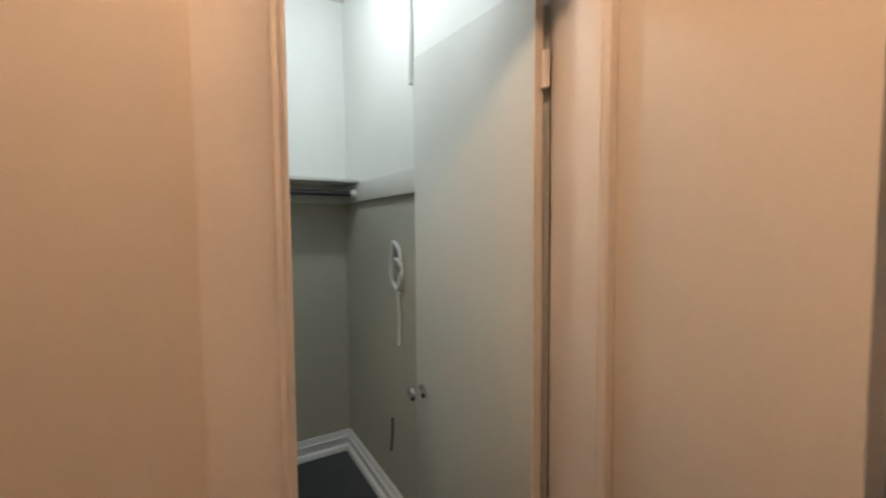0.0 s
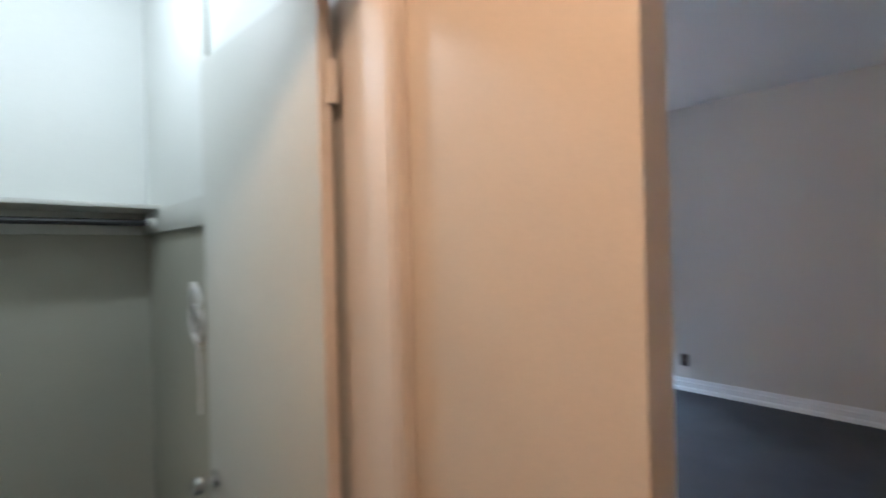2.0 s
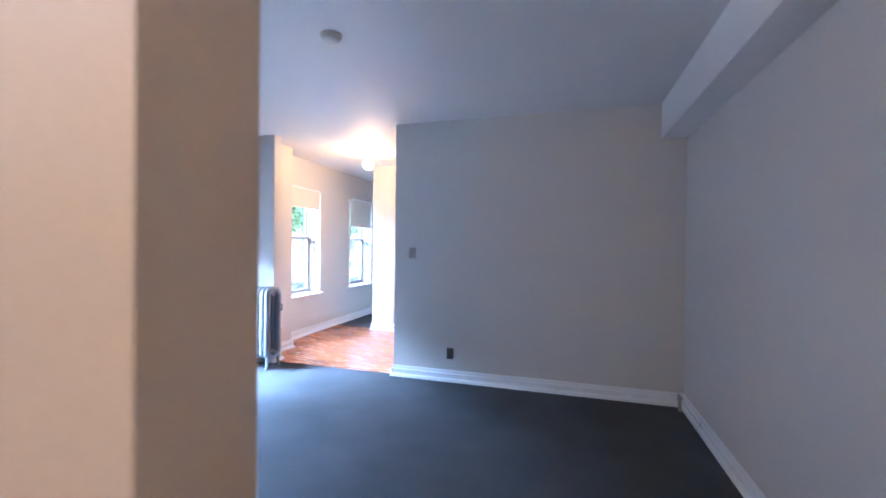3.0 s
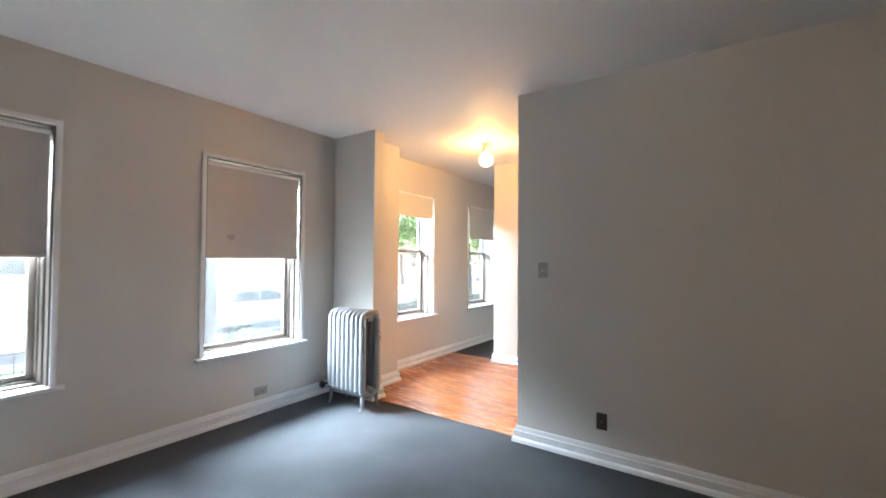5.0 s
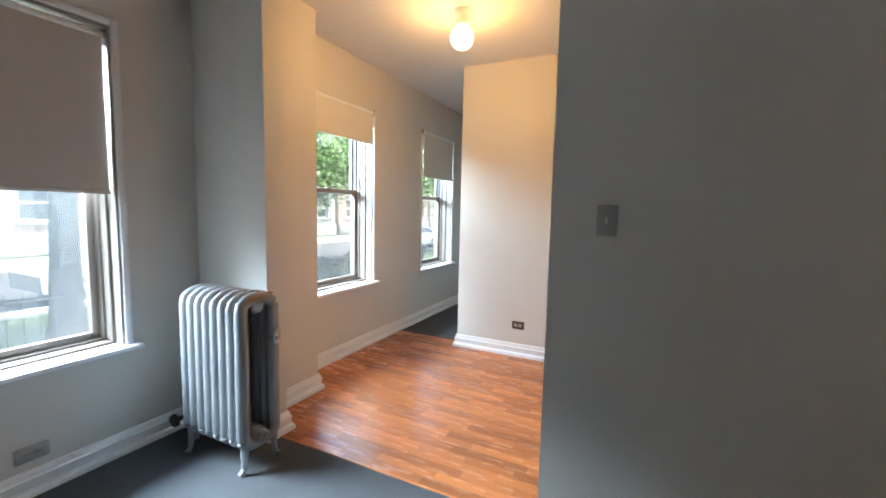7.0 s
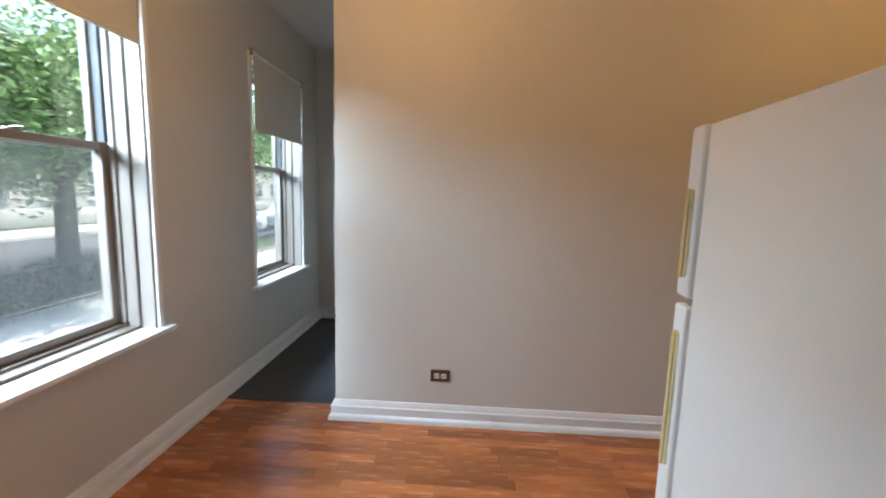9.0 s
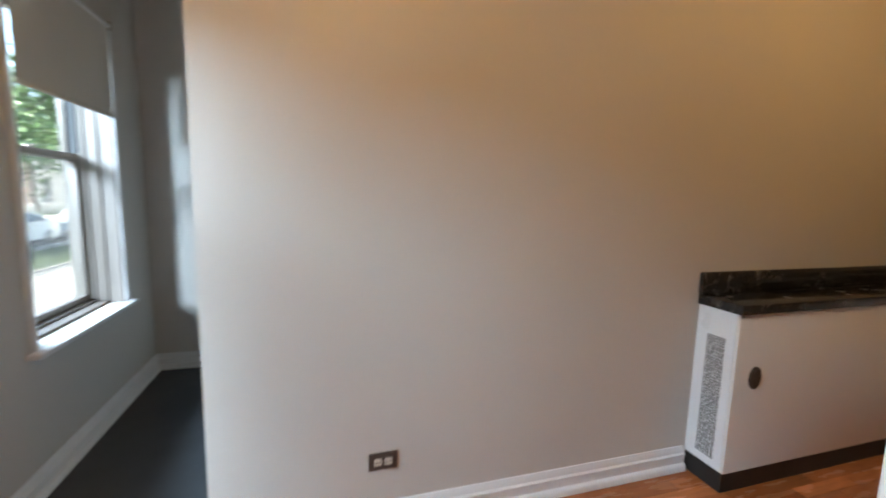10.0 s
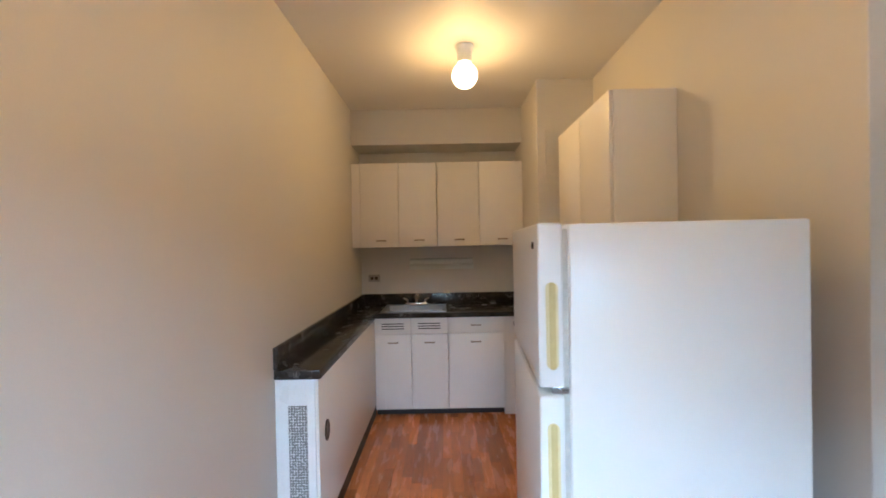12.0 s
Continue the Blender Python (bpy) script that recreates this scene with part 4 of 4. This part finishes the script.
# ---- outdoors ----
GZ = -1.15
solid("ground", boxed(-400, -0.301, -400, 400, GZ - 0.5, GZ), SOIL, "grass and soil ground", "ground", "structure")
solid("pavement", boxed(-6.9, -2.6, -60, 90, GZ, GZ + 0.03), CONCRETE, "pale concrete pavement", "pavement", "structure")
solid("road", boxed(-17.5, -9.6, -120, 160, GZ, GZ + 0.012), ASPHALT, "asphalt street", "road", "structure")
solid("kerb", boxed(-9.6, -9.42, -120, 160, GZ, GZ + 0.15, bevel=0.02), CONCRETE, "concrete kerb", "kerb", "structure")
solid("far_pavement", boxed(-20.5, -17.5, -120, 160, GZ, GZ + 0.15), CONCRETE, "concrete pavement across the street", "pavement", "structure")


def house(y0, y1, mat, high, label):
    xf = -23.0
    h = thing("apartment_building", (xf - 5, (y0 + y1) / 2, GZ), label, "building", "buildings across the street")
    storeys, n = 3, max(2, round((y1 - y0) / 3.2))
    sh = (high - 1.0) / storeys
    bm = bmesh.new()
    pitch = (y1 - y0) / n
    ww, wh = 1.3, 1.75
    zs = [GZ + 1.6 + k * sh for k in range(storeys)]
    # front wall as strips and piers round the openings
    at = GZ
    for z in zs:
        box(bm, xf - 0.4, xf, y0, y1, at, z)
        at = z + wh
    box(bm, xf - 0.4, xf, y0, y1, at, GZ + high)
    for z in zs:
        for i in range(n + 1):
            a = y0 if i == 0 else y0 + (i - 0.5) * pitch + ww / 2
            b = y1 if i == n else y0 + (i + 0.5) * pitch - ww / 2
            box(bm, xf - 0.4, xf, a, b, z, z + wh)
    box(bm, xf - 10, xf - 0.4, y0, y1, GZ, GZ + high)
    part("wall", bm, mat, h, round_=False)
    part("cornice", boxed(xf - 0.3, xf + 0.45, y0, y1, GZ + high - 0.5, GZ + high, bevel=0.08), STONE, h)
    part("plinth", boxed(xf, xf + 0.18, y0, y1, GZ, GZ + 1.0, bevel=0.04), STONE, h)
    for z in zs:
        for i in range(n):
            c = y0 + (i + 0.5) * pitch
            bm = bmesh.new()
            for b in ((c - ww / 2, c - ww / 2 + 0.09, z, z + wh), (c + ww / 2 - 0.09, c + ww / 2, z, z + wh), (c - ww / 2, c + ww / 2, z, z + 0.09), (c - ww / 2, c + ww / 2, z + wh - 0.09, z + wh), (c - ww / 2, c + ww / 2, z + wh / 2 - 0.04, z + wh / 2 + 0.04)):
                box(bm, xf - 0.25, xf - 0.15, *b)
            w = part("window", bm, TRIM, h, round_=False)
            part("pane", boxed(xf - 0.22, xf - 0.2, c - ww / 2, c + ww / 2, z, z + wh), PANE, w, round_=False)
            part("sill", boxed(xf - 0.1, xf + 0.12, c - ww / 2 - 0.1, c + ww / 2 + 0.1, z - 0.16, z, bevel=0.02), STONE, w)
            part("lintel", boxed(xf - 0.02, xf + 0.06, c - ww / 2 - 0.15, c + ww / 2 + 0.15, z + wh, z + wh + 0.28, bevel=0.02), STONE, w)
    return h


house(-34, -19, BRICK, 10.5, "buff brick apartment house with stone sills across the street")
house(-18.5, -4, STONE, 10.0, "grey limestone row house across the street")
house(-3.5, 12, BRICK, 10.8, "buff brick row house with stone lintels across the street")
house(12.5, 28, STONE, 10.2, "pale limestone apartment house across the street")
house(28.5, 46, BRICK, 10.6, "buff brick apartment house down the street")
house(46.5, 70, STONE, 10.2, "limestone house far down the street")


def tree(x, y, girth, fork, spread, seed, leaves, label):
    rnd = random.Random(seed)
    t = thing("tree", (x, y, GZ), label, "tree", "street trees")
    bm = bmesh.new()
    lean = rnd.uniform(-0.25, 0.25)
    trunk = [(x, y, GZ - 0.05), (x + 0.02, y, GZ + 0.3), (x + lean * 0.3, y + 0.05, GZ + fork * 0.5), (x + lean, y + 0.1, GZ + fork)]
    tube(bm, trunk, [girth * 1.35, girth, girth * 0.85, girth * 0.75], 12)
    part("trunk", bm, BARK, t, "rough grey trunk")
    tips = []
    for k in range(8):
        a = k * 0.785 + rnd.uniform(-0.3, 0.3)
        r = spread * rnd.uniform(0.5, 1.0)
        up = rnd.uniform(0.6, 3.6)
        p0 = Vector(trunk[-1]) - Vector((0, 0, rnd.uniform(0, 0.5)))
        p2 = p0 + Vector((r * math.cos(a), r * math.sin(a), up))
        p1 = (p0 + p2) / 2 + Vector((0, 0, 0.35))
        b = bmesh.new()
        tube(b, [p0, p1, p2], [girth * 0.42, girth * 0.26, girth * 0.07], 7)
        part("limb", b, BARK, t)
        tips += [p1, p2, (p1 + p2) / 2, p2 + Vector((rnd.uniform(-1, 1), rnd.uniform(-1, 1), rnd.uniform(-1.0, 0.8)))]
    verts, faces = [], []
    for i in range(leaves):
        c = tips[i % len(tips)] + Vector((rnd.gauss(0, 0.55), rnd.gauss(0, 0.6), rnd.gauss(-0.1, 0.42)))
        s = rnd.uniform(0.05, 0.11)
        q = Euler((rnd.uniform(-0.9, 0.9), rnd.uniform(-0.9, 0.9), rnd.uniform(0, 6.28))).to_matrix()
        k = len(verts)
        for u, v_, w_ in ((-s, 0, 0), (0, -s * 0.55, s * 0.1), (s * 1.1, 0, -s * 0.15), (0, s * 0.55, s * 0.1)):
            verts.append(tuple(c + q @ Vector((u, v_, w_)) - Vector((x, y, GZ))))
        faces.append((k, k + 1, k + 2, k + 3))
    me = bpy.data.meshes.new("crown")
    me.from_pydata(verts, [], faces)
    me.materials.append(LEAF)
    crown = new("crown", me)
    crown.parent = t
    tagged(crown, "loose crown of small green leaves", kind="stuff")
    return t


tree(-7.2, 2.1, 0.26, 3.6, 3.0, 11, 9000, "street tree with grey trunk and green summer leaves")
tree(-7.4, 8.6, 0.24, 2.9, 3.4, 12, 24000, "leafy street tree behind the iron fence")
tree(-7.6, 15.5, 0.25, 3.2, 3.2, 13, 18000, "leafy street tree with spreading limbs")
tree(-7.5, 25.0, 0.25, 3.3, 3.4, 14, 9000, "leafy street tree farther down the street")
tree(-7.4, -6.0, 0.25, 3.6, 3.0, 15, 7000, "street tree with green leaves near the house")


def shrub(x, y, r, seed):
    rnd = random.Random(seed)
    s = thing("shrub", (x, y, GZ), "low green shrub beside the fence", "shrub", "shrubs along the fence")
    verts, faces = [], []
    for i in range(1500):
        a, b, d = rnd.uniform(0, 6.28), rnd.uniform(0, 1.5), r * rnd.uniform(0.55, 1.05)
        c = Vector((d * math.cos(a) * math.cos(b), 1.4 * d * math.sin(a) * math.cos(b), d * math.sin(b) * 0.95 + 0.05))
        z = rnd.uniform(0.03, 0.06)
        q = Euler((rnd.uniform(-1, 1), rnd.uniform(-1, 1), rnd.uniform(0, 6.28))).to_matrix()
        k = len(verts)
        for u, w in ((-z, 0), (0, -z * 0.6), (z, 0), (0, z * 0.6)):
            verts.append(tuple(c + q @ Vector((u, w, 0))))
        faces.append((k, k + 1, k + 2, k + 3))
    me = bpy.data.meshes.new("foliage")
    me.from_pydata(verts, [], faces)
    me.materials.append(LEAF)
    f = new("foliage", me)
    f.parent = s
    tagged(f, kind="stuff")
    b = bmesh.new()
    for k in range(5):
        a = k * 1.25
        tube(b, [(x, y, GZ), (x + r * 0.6 * math.cos(a), y + r * 0.7 * math.sin(a), GZ + r * 0.7)], [0.02, 0.006], 5)
    part("stems", b, BARK, s)


for i, (x, y, r) in enumerate(((-7.2, 3.2, 0.6), (-7.0, 0.2, 0.5), (-7.3, 5.4, 0.55), (-7.2, 11.0, 0.6), (-7.3, -2.5, 0.55))):
    shrub(x, y, r, 40 + i)

def hedge(x0, x1, y0, y1, high, seed):
    rnd = random.Random(seed)
    h = thing("hedge", (x0, y0, GZ), "clipped hedge behind the iron fence, coloured dark for shade", "hedge")
    verts, faces = [], []
    for i in range(9000):
        v = rnd.uniform(0, y1 - y0)
        c = Vector((rnd.uniform(0, x1 - x0), v, high * (0.9 + 0.1 * math.sin(v * 2.3)) * rnd.uniform(0.0, 1.0) ** 0.6))
        z = rnd.uniform(0.05, 0.09)
        q = Euler((rnd.uniform(-1.5, 1.5), rnd.uniform(-1.5, 1.5), rnd.uniform(0, 6.28))).to_matrix()
        k = len(verts)
        for u, w in ((-z, 0), (0, -z * 0.6), (z, 0), (0, z * 0.6)):
            verts.append(tuple(c + q @ Vector((u, w, 0))))
        faces.append((k, k + 1, k + 2, k + 3))
    me = bpy.data.meshes.new("foliage")
    me.from_pydata(verts, [], faces)
    me.materials.append(HEDGE)
    f = new("foliage", me)
    f.parent = h
    tagged(f, kind="stuff")
    b = bmesh.new()
    for k in range(int((y1 - y0) / 0.5)):
        v = y0 + 0.25 + k * 0.5
        tube(b, [((x0 + x1) / 2, v, GZ), ((x0 + x1) / 2 + 0.05, v + 0.06, GZ + high * 0.8)], [0.02, 0.006], 5)
    part("stems", b, BARK, h)


hedge(-7.7, -7.0, 5.2, 16.0, 0.85, 61)

fence = thing("iron_fence", (-6.25, 6, GZ), "black wrought-iron fence along the pavement", "fence")
for z in (GZ + 0.15, GZ + 0.92):
    part("rail", boxed(-6.27, -6.235, -12, 30, z, z + 0.03), IRON, fence, round_=False)
picket = None
for i in range(210):
    y = -12 + i * 0.2
    if picket is None:
        b = bmesh.new()
        tube(b, [(-6.252, y, GZ), (-6.252, y, GZ + 1.0), (-6.252, y, GZ + 1.08)], [0.009, 0.009, 0.002], 6)
        picket = part("picket", b, IRON, fence)
    else:
        p = picket.copy()
        scene.collection.objects.link(p)
        p.location = (0, i * 0.2, 0)


def parked_car(x, y, mat, label):
    c = thing("parked_car", (x, y, GZ + 0.012), label, "car", "cars parked along the street")
    g = GZ + 0.012
    prof = [(-2.25, 0.35), (-2.28, 0.75), (-2.0, 0.92), (-1.0, 1.0), (-0.45, 1.42), (1.0, 1.46), (1.75, 1.02), (2.2, 0.95), (2.28, 0.6), (2.2, 0.3)]
    bm = bmesh.new()
    sides = [[bm.verts.new((x + s * (0.86 if z < 1.1 else 0.68), y + u, g + z)) for u, z in prof] for s in (-1, 1)]
    k = len(prof)
    for j in range(k):
        bm.faces.new((sides[0][j], sides[0][(j + 1) % k], sides[1][(j + 1) % k], sides[1][j]))
    bm.faces.new(sides[0])
    bm.faces.new(sides[1])
    part("body", bm, mat, c)
    bm = bmesh.new()
    for s in (-1, 1):
        for u0, u1, t0, t1 in ((-0.78, 0.25, -0.42, 0.25), (0.32, 1.45, 0.32, 0.98)):
            vs = [bm.verts.new((x + s * 0.845, y + u0, g + 1.06)), bm.verts.new((x + s * 0.845, y + u1, g + 1.06)), bm.verts.new((x + s * 0.70, y + t1, g + 1.40)), bm.verts.new((x + s * 0.70, y + t0, g + 1.40))]
            bm.faces.new(vs)
    part("side_windows", bm, PANE, c, "dark side windows", round_=False)
    for u in (-1.4, 1.4):
        for s in (-1, 1):
            w = part("wheel", lathe(bmesh.new(), [(0.2, x + s * 0.66), (0.32, x + s * 0.67), (0.33, x + s * 0.86), (0.22, x + s * 0.88)], (0, y + u, g + 0.33), "X", 20), DARK, c)
            part("rim", lathe(bmesh.new(), [(0.2, x + s * 0.87), (0.18, x + s * 0.885), (0.04, x + s * 0.89)], (0, y + u, g + 0.33), "X", 14), STEEL, w)
    return c


parked_car(-10.8, 21.0, CARPAINT, "white car parked at the kerb")
parked_car(-10.8, 27.5, CARPAINT, "white car parked farther along the kerb")
parked_car(-10.8, 5.0, PLATE, "grey car parked at the kerb")

# ---- laminate strips ----
rnd = random.Random(3)
W = 0.066
lengths = (0.28, 0.36, 0.44, 0.52)
shared = {}
rest = bmesh.new()
count = 0
y = 0.062
while y < 2.27:
    y1 = min(y + W, 2.27)
    x = -0.02 - rnd.uniform(0, 0.4)
    while x < 5.17:
        L = rnd.choice(lengths)
        a, b = max(x, 0.06), min(x + L, 5.17)
        if b - a > 0.02:
            inside = b < 2.25 and 0.12 < y and a > 0.061 and y1 - y > W - 0.001
            if inside and count < 300:
                if L not in shared:
                    shared[L] = mesh_of("floor_strip", boxed(0.0006, L - 0.0006, 0.0005, W - 0.0005, -0.006, 0.0), WOOD)
                s = new("floor_strip", shared[L])
                s.location = (x, y, rnd.uniform(-0.0004, 0.0))
                s.parent = wood_floor
                count += 1
            else:
                box(rest, a + 0.0006, b - 0.0006, y + 0.0005, y1 - 0.0005, -0.006, rnd.uniform(-0.0004, 0.0))
        x += L
    y += W
other = part("floor_strips", rest, WOOD, wood_floor, round_=False)
tagged(other, kind="stuff")
